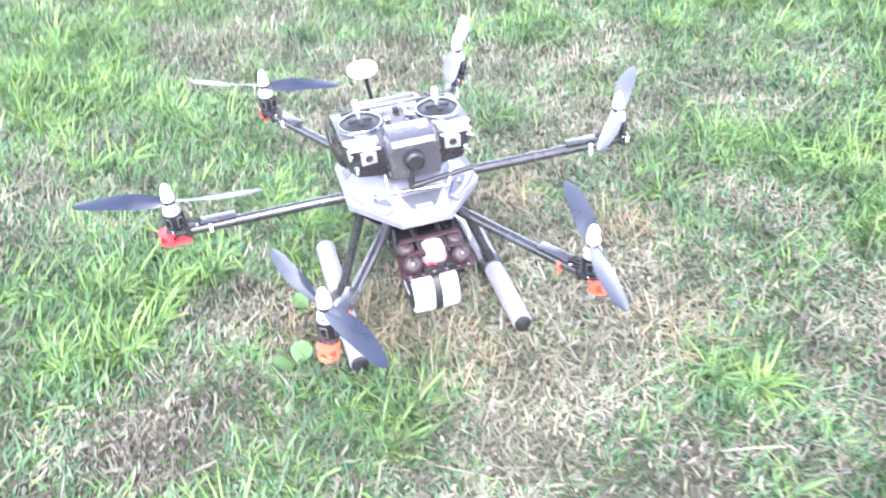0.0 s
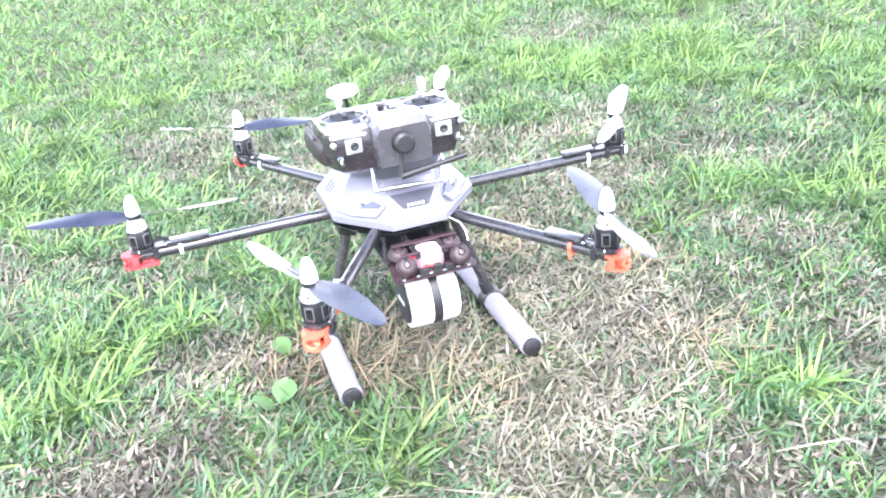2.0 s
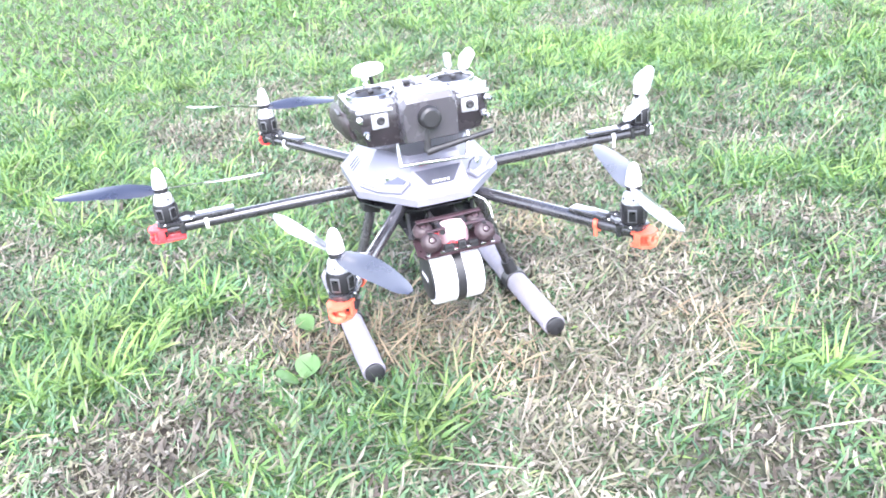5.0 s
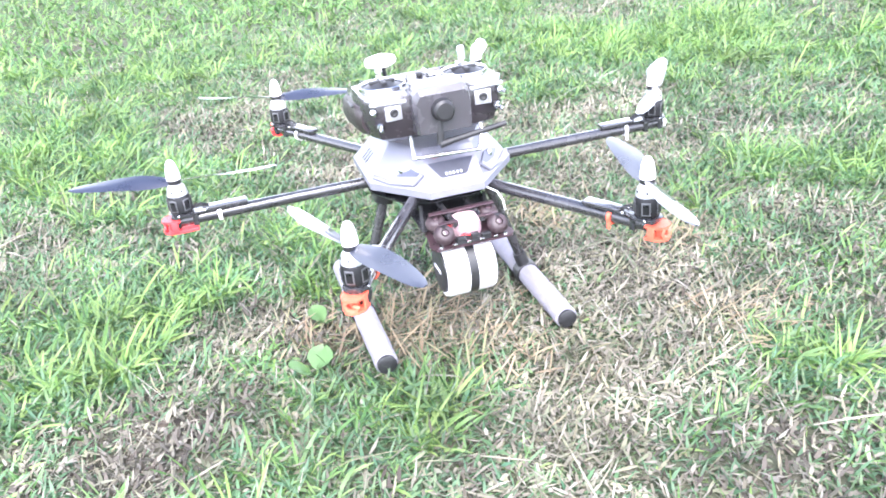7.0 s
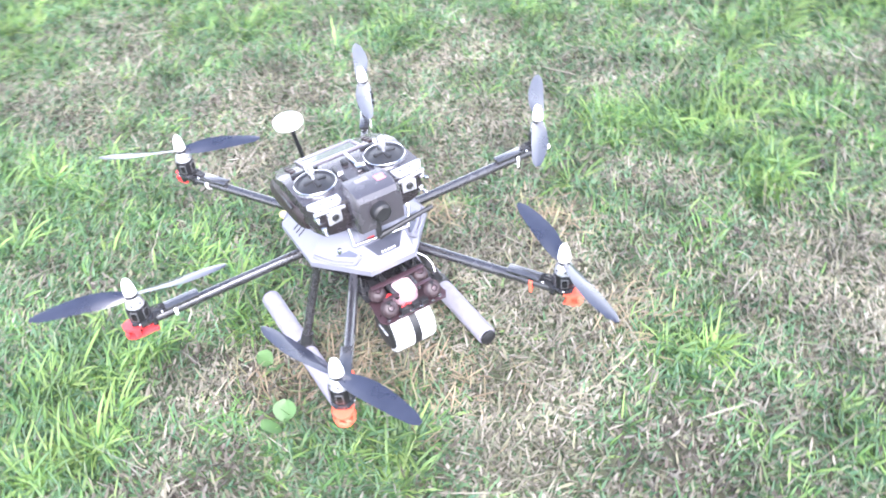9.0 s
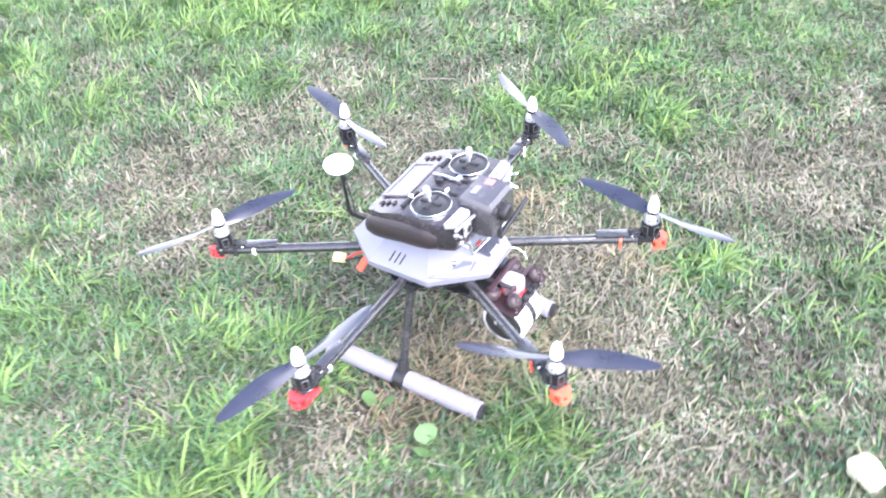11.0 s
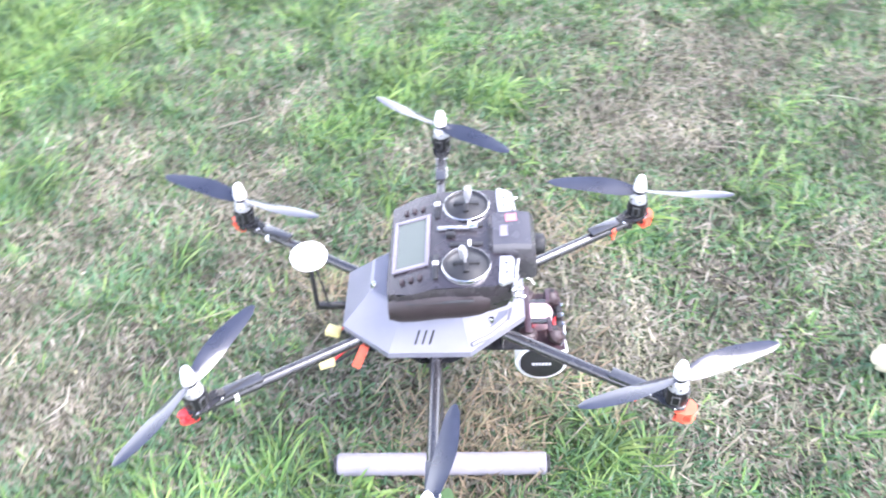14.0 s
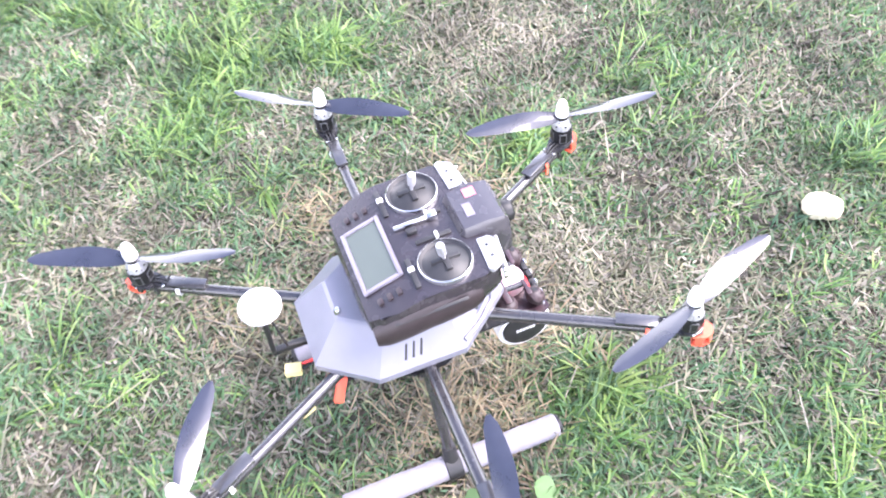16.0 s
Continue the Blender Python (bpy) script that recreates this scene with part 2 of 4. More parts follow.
def wire(bm, pts, r, n=8):
    for a, b in zip(pts, pts[1:]):
        tube(bm, a, b, r, n=n)
    for p in pts[1:-1]:
        bmesh.ops.create_uvsphere(bm, u_segments=n, v_segments=6, radius=r, matrix=Matrix.Translation(p))
    return bm


def plate(bm, outline, z, h, bevel=0.0):
    vs = [bm.verts.new((x, y, z)) for x, y in outline]
    f = bm.faces.new(vs)
    r = bmesh.ops.extrude_face_region(bm, geom=[f])
    bmesh.ops.translate(bm, vec=(0, 0, h), verts=[v for v in r["geom"] if isinstance(v, bmesh.types.BMVert)])
    return bm


def polar(r, deg, z=0.0):
    return Vector((r * math.cos(radians(deg)), r * math.sin(radians(deg)), z))


# ---- ground ----
def rise(x, y):
    """Height of the ground, level far off."""
    near = np.clip(1.6 - np.hypot(x, y) / 2.5, 0, 1)
    return near * (0.007 * value_noise(x, y, 0.7, 11) + 0.003 * value_noise(x, y, 0.22, 12))


def ground():
    bm = bmesh.new()
    xs = [-400, -60, -12, -5] + [-2.5 + 0.1 * i for i in range(61)] + [6, 14, 60, 400]
    ys = [-400, -60, -12, -4] + [-2.0 + 0.1 * i for i in range(71)] + [8, 16, 60, 400]
    gx, gy = np.meshgrid(xs, ys)
    gz = rise(gx, gy)
    grid = [[bm.verts.new((x, y, gz[j, i])) for i, x in enumerate(xs)] for j, y in enumerate(ys)]
    for a, b in zip(grid, grid[1:]):
        for i in range(len(xs) - 1):
            bm.faces.new((a[i], a[i + 1], b[i + 1], b[i]))
    ob = part("ground", bm, M_SOIL, None)
    tagged(ob, "dark brown soil under grass, thatch and dry clippings", "ground", kind="structure")


# bare and lush places of the lawn: x, y, radius, weight
BARE = [(0.21, -0.04, 0.11, 1), (0.34, -0.02, 0.11, 1), (0.2, -0.24, 0.11, 0.9), (0.68, 0.05, 0.09, 0.9), (-0.46, -0.19, 0.09, 1), (-0.25, 0.06, 0.08, 0.9),
        (-0.1, -0.06, 0.08, 0.8), (0.09, -0.37, 0.1, 0.8), (0.26, -0.5, 0.06, 0.6), (1.07, 1.63, 0.17, 0.6), (-0.21, 1.21, 0.2, 0.6), (0.45, 0.69, 0.12, 0.7),
        (0.35, -0.18, 0.07, 0.9), (0.18, 0.81, 0.13, 1), (0.72, -0.38, 0.13, 0.9), (0.96, -0.6, 0.14, 0.8), (0.02, 0.62, 0.1, 0.7), (1.13, 0.18, 0.07, 0.6),
        (0.07, -0.57, 0.08, 0.6), (0.34, 0.35, 0.1, 0.8), (0.65, -0.48, 0.09, 0.8), (0.37, -0.79, 0.12, 1), (0.16, 0.19, 0.06, 0.7), (0.55, 0.43, 0.08, 0.5)]
LUSH = [(-0.57, 0.24, 0.13, 1), (-0.38, 0.21, 0.08, 0.8), (-0.54, 0.02, 0.09, 1), (0.04, 2.71, 0.3, 0.7), (-0.67, 0.99, 0.2, 0.8), (-0.1, -0.25, 0.08, 1),
        (0.39, -0.32, 0.09, 1), (0.86, 0.16, 0.12, 0.8), (0.66, 0.26, 0.12, 0.9), (1.1, 1.08, 0.24, 1), (0.79, 1.21, 0.16, 1), (0.32, -0.56, 0.05, 1),
        (-0.17, 0.12, 0.05, 0.7), (-0.6, -0.04, 0.05, 0.8), (0.54, 0.83, 0.08, 0.8), (0.76, 0.6, 0.09, 0.6), (0.88, -0.09, 0.08, 1), (0.24, 0.53, 0.11, 0.9),
        (-0.13, 0.25, 0.11, 1), (-0.13, -0.185, 0.035, 1), (1.19, 0.28, 0.09, 0.9), (0.13, -0.82, 0.07, 1), (0.49, -0.68, 0.07, 0.7), (-0.28, -0.55, 0.05, 0.8), (1.6, 0.5, 0.4, 0.5)]


def value_noise(x, y, cell, seed):
    """Smooth noise from -1 to 1 on a square lattice."""
    table = np.random.RandomState(seed).uniform(-1, 1, (128, 128))
    u, v = x / cell + 40, y / cell + 40
    i, j = np.floor(u).astype(int), np.floor(v).astype(int)
    fu, fv = u - i, v - j
    fu, fv = fu * fu * (3 - 2 * fu), fv * fv * (3 - 2 * fv)
    i, j = i % 128, j % 128
    i1, j1 = (i + 1) % 128, (j + 1) % 128
    return (table[i, j] * (1 - fu) + table[i1, j] * fu) * (1 - fv) + (table[i, j1] * (1 - fu) + table[i1, j1] * fu) * fv


def lushness(x, y):
    """0 where the lawn is bare and dry, 1 where it grows thick."""
    g = 0.54 + 0.14 * value_noise(x, y, 0.42, 5) + 0.20 * value_noise(x + 0.3 * y, y - 0.3 * x, 0.16, 6) + 0.18 * value_noise(x - 0.5 * y, y + 0.5 * x, 0.07, 7)
    for px, py, r, w in BARE:
        g -= 0.46 * w * np.exp(-((x - px) ** 2 + (y - py) ** 2) / (2 * (0.8 * r) ** 2))
    for px, py, r, w in LUSH:
        g += 0.45 * w * np.exp(-((x - px) ** 2 + (y - py) ** 2) / (2 * (0.8 * r) ** 2))
    return np.clip(g + 0.1 * np.clip(y - 0.4, 0, 1.4), 0, 1)


def soil_and_falloff(x, y):
    """1 where dark soil lies open between the blades; spots also paint in lens falloff."""
    d = np.clip(1.6 * value_noise(x + 0.7 * y, y - 0.7 * x, 0.11, 9) - 0.55, 0, 0.8)
    # spots: partly bare soil, partly corner darkening put into the ground
    for px, py, r in ((-0.47, -0.18, 0.11), (0.27, -0.5, 0.1), (0.09, -0.58, 0.08), (0.6, -0.62, 0.1), (-0.22, 0.02, 0.06)):
        d = d + 0.9 * np.exp(-((x - px) ** 2 + (y - py) ** 2) / (2 * (0.8 * r) ** 2))
    return np.clip(d, 0, 1)


def blades(name, material, x, y, length, width, az, lean, droop, label, z0=0.0, fine=False):
    """Curved tapering strips, one for each root; fine: with one joint more."""
    n = len(x)
    steps, taper = ((0.0, 0.38, 0.74, 1.0), (0.75, 1.0, 0.72, 0.0)) if fine else ((0.0, 0.55, 1.0), (0.8, 1.0, 0.0))
    count = 2 * len(steps) - 1
    verts = np.zeros((n, count, 3))
    ca, sa_ = np.cos(az), np.sin(az)
    twist = np.random.uniform(-0.6, 0.6, n)
    base = rise(x, y) + z0
    out, up = np.zeros(n), np.zeros(n)
    prev, k = 0.0, 0
    for s, w in zip(steps, taper):
        ang = lean + droop * s
        d = (s - prev) * length
        out = out + d * np.sin(ang)
        up = up + d * np.cos(ang)
        prev = s
        px, py, pz = x + out * ca, y + out * sa_, base + np.maximum(up, -0.004)
        hx, hy, hz = -sa_ * width * w / 2, ca * width * w / 2, width * w / 2 * np.sin(twist + s)
        if w > 0:
            verts[:, k] = np.stack((px - hx, py - hy, pz - hz), 1)
            verts[:, k + 1] = np.stack((px + hx, py + hy, pz + hz), 1)
            k += 2
        else:
            verts[:, k] = np.stack((px, py, pz), 1)
    shape = [0, 1, 3, 2, 2, 3, 5, 4, 4, 5, 6] if fine else [0, 1, 3, 2, 2, 3, 4]
    sides = [4, 4, 3] if fine else [4, 3]
    loops = (np.arange(n)[:, None] * count + np.array(shape)).ravel()
    starts = (np.arange(n)[:, None] * len(shape) + np.cumsum([0] + sides[:-1])).ravel()
    me = bpy.data.meshes.new(name)
    me.vertices.add(n * count)
    me.vertices.foreach_set("co", verts.reshape(-1))
    me.loops.add(len(loops))
    me.loops.foreach_set("vertex_index", loops.astype(np.int32))
    me.polygons.add(len(starts))
    me.polygons.foreach_set("loop_start", starts.astype(np.int32))
    me.polygons.foreach_set("loop_total", np.tile(sides, n).astype(np.int32))
    me.polygons.foreach_set("use_smooth", np.ones(len(starts), dtype=bool))
    me.update()
    me.validate()
    me.materials.append(material)
    return tagged(new(name, me), label, "grass", kind="stuff")


def scatter(n):
    """Roots over the lawn round the craft."""
    return np.random.uniform(-1.1, 1.8, n), np.random.uniform(-1.25, 2.1, n)


def tufts(name, material, cx, cy, size, least, most, spread, length, width, lean, droop, label):
    """Fans of blades that lean outwards, each fan swept a little to one side."""
    rnd = np.random.uniform
    i = np.repeat(np.arange(len(cx)), np.random.randint(least, most, len(cx)))
    n = len(i)
    a = rnd(0, 6.28, n)
    r = np.abs(np.random.normal(0, spread, n))
    sweep = rnd(0, 6.28, len(cx))[i]
    az = np.arctan2(np.sin(a) + 0.6 * np.sin(sweep), np.cos(a) + 0.6 * np.cos(sweep)) + rnd(-0.5, 0.5, n)
    return blades(name, material, cx[i] + r * np.cos(a), cy[i] + r * np.sin(a), (length[0] + (length[1] - length[0]) * rnd(0, 1, n) ** 1.5) * size[i],
                  rnd(*width, n) * (0.6 + 0.4 * size[i]), az, rnd(*lean, n), rnd(*droop, n), label, fine=True)


def lawn():
    rnd = np.random.uniform
    # short turf everywhere
    x, y = scatter(320000)
    g = lushness(x, y)
    keep = rnd(0, 1, len(x)) < (0.22 + 1.0 * g) * (1 - 0.45 * soil_and_falloff(x, y))
    x, y, g = x[keep], y[keep], g[keep]
    n = len(x)
    blades("short_turf", M_TURF, x, y, rnd(0.010, 0.034, n) * (0.7 + 0.7 * g), rnd(0.0018, 0.0042, n), rnd(0, 6.28, n), rnd(0.4, 1.45, n), rnd(0.0, 0.9, n),
           "short mown green and greyish turf over the soil")
    # dry clippings, lying flat
    x, y = scatter(250000)
    keep = rnd(0, 1, len(x)) < (1.0 - 1.1 * lushness(x, y)) * (1 - 0.7 * soil_and_falloff(x, y))
    x, y = x[keep], y[keep]
    n = len(x)
    long = rnd(0, 1, n) ** 2
    blades("dry_clippings", M_STRAW, x, y, 0.008 + 0.030 * long, 0.0044 - 0.0024 * long + rnd(-0.0012, 0.0012, n), rnd(0, 6.28, n), rnd(0.7, 1.6, n), rnd(-0.8, 1.2, n),
           "pale tan dry grass clippings lying on the ground", 0.006)
    # dark broken leaf litter where the soil lies open, also darkening the falloff spots
    x, y = scatter(160000)
    keep = rnd(0, 1, len(x)) < np.clip(soil_and_falloff(x, y) - 0.35 * lushness(x, y), 0.03, 1)
    x, y = x[keep], y[keep]
    n = len(x)
    blades("dark_litter", M_LITTER, x, y, rnd(0.008, 0.026, n), rnd(0.002, 0.0055, n), rnd(0, 6.28, n), rnd(0.7, 1.6, n), rnd(-0.8, 1.2, n),
           "dark brown broken leaf litter on open soil", 0.005)
    # fine matted thatch below the blades
    x, y = scatter(120000)
    keep = rnd(0, 1, len(x)) < (1.0 - 0.6 * lushness(x, y)) * (1 - 0.75 * soil_and_falloff(x, y))
    x, y = x[keep], y[keep]
    n = len(x)
    blades("matted_thatch", M_STRAW, x, y, rnd(0.012, 0.045, n), rnd(0.0008, 0.0018, n), rnd(0, 6.28, n), rnd(1.2, 1.6, n), rnd(-0.3, 0.3, n),
           "fine matted tan thatch on the soil", 0.004)
    # rusty dead grass under the craft
    spots = np.array(((-0.03, 0.0, 0.05), (-0.10, -0.085, 0.05), (-0.2, -0.03, 0.04), (-0.03, -0.08, 0.06), (0.03, -0.2, 0.05), (0.37, -0.24, 0.05), (0.25, 0.21, 0.04), (0.4, 0.05, 0.04)))
    sp = spots[np.random.randint(0, len(spots), 1000)]
    n = len(sp)
    blades("brown_dead_grass", M_BROWN, sp[:, 0] + np.random.normal(0, 1, n) * sp[:, 2], sp[:, 1] + np.random.normal(0, 1, n) * sp[:, 2], rnd(0.02, 0.06, n), rnd(0.0012, 0.003, n),
           rnd(0, 6.28, n), rnd(0.6, 1.5, n), rnd(-0.2, 0.7, n), "rusty brown dead grass under the craft", 0.008, True)
    # low tufts of broad blades, thick in the lush places
    x, y = scatter(24000)
    g = lushness(x, y)
    keep = rnd(0, 1, len(x)) < np.clip(1.35 * g - 0.36, 0.06, 0.8)
    cx, cy, g = x[keep], y[keep], g[keep]
    tufts("low_tufts", M_GREEN, cx, cy, (0.55 + 0.7 * rnd(0, 1, len(cx)) ** 1.5) * (0.55 + 0.6 * g), 6, 18, 0.018, (0.014, 0.060), (0.0018, 0.0044), (0.2, 1.15), (0.2, 1.3),
          "low green tufts of broad-bladed grass")
    # long arching tufts
    x, y = scatter(9000)
    g = lushness(x, y)
    keep = rnd(0, 1, len(x)) < np.clip(1.3 * g - 0.82, 0.0, 0.5)
    cx, cy, g = x[keep], y[keep], g[keep]
    tufts("long_tufts", M_LONG, cx, cy, rnd(0.55, 1.05, len(cx)), 12, 30, 0.014, (0.03, 0.115), (0.0016, 0.0046), (0.1, 0.8), (0.4, 1.7),
          "long bright yellow-green arching tufts of grass")
    # the lawn further off, coarser
    x, y = rnd(-4.5, 5.0, 380000), rnd(-4.0, 6.5, 380000)
    away = np.maximum(np.maximum(-1.0 - x, x - 1.7), np.maximum(-1.15 - y, y - 2.0))
    keep = (away > 0) & (rnd(0, 1, len(x)) < (0.25 + 0.8 * lushness(x, y)) * np.clip(1.15 - away / 5.0, 0, 1))
    x, y = x[keep], y[keep]
    n = len(x)
    blades("far_grass", M_GREEN, x, y, rnd(0.02, 0.07, n), rnd(0.003, 0.008, n), rnd(0, 6.28, n), rnd(0.2, 1.3, n), rnd(0.1, 1.0, n),
           "green lawn further off from the craft")
    # single straws
    x, y = scatter(1500)
    n = len(x)
    blades("loose_straws", M_STRAW, x, y, rnd(0.04, 0.12, n), rnd(0.0012, 0.0024, n), rnd(0, 6.28, n), rnd(1.0, 1.5, n), rnd(-0.2, 0.5, n),
           "long loose straws caught in the grass", 0.012, True)


def weed(x, y, size, turn):
    """A low broadleaf weed: a rosette of rounded leaves."""
    root = tagged(new("broadleaf_weed"), "low broadleaf weed with rounded green leaves", "weed", "weeds in the lawn")
    root.location = (x, y, 0.0)
    for k in range(2):
        a = turn + k * 2.4
        bm = bmesh.new()
        rows = []
        for i in range(7):
            s = i / 6
            w = size * 0.75 * math.sin(math.pi * min(1, s * 0.93 + 0.05)) ** 0.7
            rows.append([Vector((size * (0.2 + 1.1 * s), w * c, 0.018 + size * 1.1 * s * (1 - 0.3 * s) + 0.16 * size * abs(c))) for c in (-1, -0.5, 0, 0.5, 1)])
        vs = [[bm.verts.new(p) for p in r] for r in rows]
        for p, q in zip(vs, vs[1:]):
            for i in range(4):
                bm.faces.new((p[i], p[i + 1], q[i + 1], q[i]))
        part("leaf", bm, M_WEED, root, matrix=pose(0, 0, 0, 0, 0, math.degrees(a)))


def stone():
    bm = bmesh.new()
    bmesh.ops.create_icosphere(bm, subdivisions=4, radius=1)
    for v in bm.verts:
        d = 1 + 0.22 * noise.noise(v.co * 1.4) + 0.07 * noise.noise(v.co * 4)
        v.co = Vector((v.co.x * 0.033 * d, v.co.y * 0.025 * d, v.co.z * 0.021 * d))
    ob = part("pale_stone", bm, M_STONE, None, matrix=pose(0.060, -0.712, 0.018, 0, 8, 35))
    tagged(ob, "pale yellowish stone lying in the grass", "stone")


# ---- hexacopter ----
ARMS = (("orange", -120, 110, 1), ("orange", -60, 82, -1), ("none", 0, 54, 1), ("small", 60, 68, -1), ("small_red", 120, 154, 1), ("red", 180, 168, -1))
HUB_R, ARM_Z = 0.3475, 0.230


def blade_mesh(hand):
    """One propeller blade along +x, cambered and twisted; hand: 1 turns left, -1 right."""
    bm = bmesh.new()
    rings = []
    for i in range(13):
        s = i / 12
        r = 0.008 + 0.128 * s
        chord = 0.0095 + 0.0185 * math.sin(math.pi * min(1.0, (s * 0.86 + 0.05)) ** 0.75)
        chord *= 1.0 if s < 0.88 else (1 - ((s - 0.88) / 0.12) ** 2 * 0.6)
        tw = min(radians(24), math.atan(0.127 / (2 * math.pi * r)))
        th = 0.0022 * (1 - 0.6 * s)
        ring = []
        for u, h in ((-0.5, 0), (-0.25, 0.7), (0.1, 1), (0.5, 0), (0.1, -0.2), (-0.25, -0.2)):
            c = chord * (u + 0.12 * math.sin(math.pi * s))
            ring.append(Vector((r, hand * c * math.cos(tw), 0.286 + c * math.sin(tw) + h * th + 0.005 * s)))
        rings.append(ring)
    return loft(bm, rings)


def motor_mesh():
    bm = bmesh.new()
    lathe(bm, [(0.0, 0.243), (0.0125, 0.243), (0.0145, 0.245), (0.0145, 0.2675), (0.0142, 0.268), (0.0, 0.268)], 28)
    return bm


def build_hexacopter():
    craft = new("hexacopter")
    tagged(craft, "six-armed camera drone with silver cover on grey foam skids", "drone")

    # cover: faceted silver shell
    low = [(0.1, 0.062), (0.05, 0.127), (-0.05, 0.127), (-0.1, 0.062), (-0.1, -0.047), (-0.037, -0.121), (0.037, -0.121), (0.1, -0.047)]
    top = [(0.064, 0.04), (0.03, 0.088), (-0.03, 0.088), (-0.064, 0.04), (-0.066, -0.034), (-0.034, -0.086), (0.034, -0.086), (0.066, -0.034)]
    bm = bmesh.new()
    loft(bm, [[(x * 0.985, y * 0.985, 0.236) for x, y in low], [(x, y, 0.2375) for x, y in low], [(x, y, 0.247) for x, y in low], [(x, y, 0.291) for x, y in top],
              [(x * 0.95, y * 0.95, 0.294) for x, y in top]])
    shell = part("cover", bm, M_SHELL, craft, "faceted silver-grey plastic cover", smooth=False)
    # front recess with lettering bars, side recesses, vent slits, bolts
    bm = bmesh.new()
    v = [bm.verts.new(p) for p in ((-0.031, -0.0985, 0.2778), (0.031, -0.0985, 0.2778), (0.0175, -0.1118, 0.2610), (-0.0175, -0.1118, 0.2610))]
    bm.faces.new(v)
    bmesh.ops.solidify(bm, geom=list(bm.faces), thickness=0.0015)
    part("front_inset", bm, M_INSET, shell, "dark inset with pale lettering", smooth=False)
    part("red_mark", box(bmesh.new(), (-0.018, -0.0945, 0.2845), (0.011, 0.001, 0.0035), rot=Matrix.Rotation(radians(-37), 4, "X")), M_RED, shell, "small red mark")
    for k in range(5):
        bm = bmesh.new()
        box(bm, (-0.010 + 0.005 * k, -0.1105, 0.2645), (0.0026, 0.001, 0.0032), rot=Matrix.Rotation(radians(-40), 4, "X"))
        part("lettering_bar", bm, M_MARK, shell)
    for s in (-1, 1):
        # recess with a bolt in the front corner facet
        l1, l2, t1, t2 = (Vector(p) for p in ((-0.1, -0.047, 0.247), (-0.037, -0.121, 0.247), (-0.066, -0.034, 0.291), (-0.034, -0.086, 0.291)))
        out = (t1 - l1).cross(l2 - l1).normalized()
        out = out if out.z > 0 else -out

        def on_facet(u, w, lift):
            p = l1.lerp(l2, u).lerp(t1.lerp(t2, u), w) + out * lift
            return Vector((-s * p.x, p.y, p.z))
        shape = [(0.20, 0.36), (0.45, 0.26), (0.80, 0.34), (0.86, 0.44), (0.62, 0.54), (0.40, 0.52)]
        bm = loft(bmesh.new(), [[on_facet(u, w, -0.003) for u, w in shape], [on_facet(u, w, 0.0014) for u, w in shape]])
        part("corner_recess", bm, M_INSET, shell, "dark recess with a bolt", smooth=False)
        bolt_at = on_facet(0.50, 0.42, 0.001)
        part("bolt", lathe(bmesh.new(), [(0.0, 0.006), (0.003, 0.0055), (0.004, 0.004), (0.004, -0.002), (0, -0.002)], 14, Matrix.Translation(bolt_at)), M_CHROME, shell)
        rib = [on_facet(u, w, 0.002) for u, w in ((0.03, 0.16), (0.35, 0.08), (0.75, 0.14), (0.93, 0.42))]
        part("cover_rib", wire(bmesh.new(), rib, 0.003, 8), M_SHELL, shell)
        for k in range(3):
            bm = bmesh.new()
            y = 0.004 + 0.0095 * k
            box(bm, (s * 0.0868, y, 0.2635), (0.0016, 0.003, 0.020), 0.0006, rot=Matrix.Rotation(radians(-s * 39), 4, "Y") @ Matrix.Rotation(radians(18), 4, "X"))
            part("vent_slit", bm, M_BLACK, shell)
    bm = bmesh.new()
    lathe(bm, [(0.0, 0.007), (0.003, 0.0065), (0.0045, 0.004), (0.0045, -0.01), (0, -0.01)], 14, pose(-0.022, 0.082, 0.294))
    part("bolt", bm, M_CHROME, shell)

    # frame plates
    hexa = [(0.098 * math.cos(radians(a)), 0.098 * math.sin(radians(a))) for a in (12, 48, 72, 108, 132, 168, 192, 228, 252, 288, 312, 348)]
    bm = plate(bmesh.new(), hexa, 0.2195, 0.002)
    part("lower_plate", bm, M_PLATE, craft, smooth=False)
    bm = plate(bmesh.new(), [(x * 0.9, y * 0.9) for x, y in hexa], 0.2385, 0.002)
    part("upper_plate", bm, M_PLATE, craft, smooth=False)
    bm = plate(bmesh.new(), [(-0.055, -0.125), (0.055, -0.125), (0.055, 0.11), (-0.055, 0.11)], 0.196, 0.002)
    part("battery_tray", bm, M_PLATE, craft, smooth=False)
    for sx in (-1, 1):
        for y in (-0.09, 0.0, 0.085):
            part("standoff", tube(bmesh.new(), (sx * 0.045, y, 0.198), (sx * 0.045, y, 0.2195), 0.003, n=10), M_PLATE, craft)
    bm = box(bmesh.new(), (0.0, 0.03, 0.2085), (0.07, 0.13, 0.019), 0.003)
    part("battery", bm, M_BLACK, craft, "dark flat battery pack")

    # arms, motors, propellers
    for style, az, blade_az, hand in ARMS:
        rot = Matrix.Rotation(radians(az), 4, "Z")
        arm = part("arm", tube(bmesh.new(), (0.055, 0, ARM_Z), (0.362, 0, ARM_Z), 0.008, n=20), M_CARBON, craft, "round carbon fibre tube arm", matrix=rot)
        bm = bmesh.new()
        box(bm, (0.082, 0, ARM_Z), (0.018, 0.024, 0.0185), 0.002)
        part("arm_clamp", bm, M_BLACK, arm)
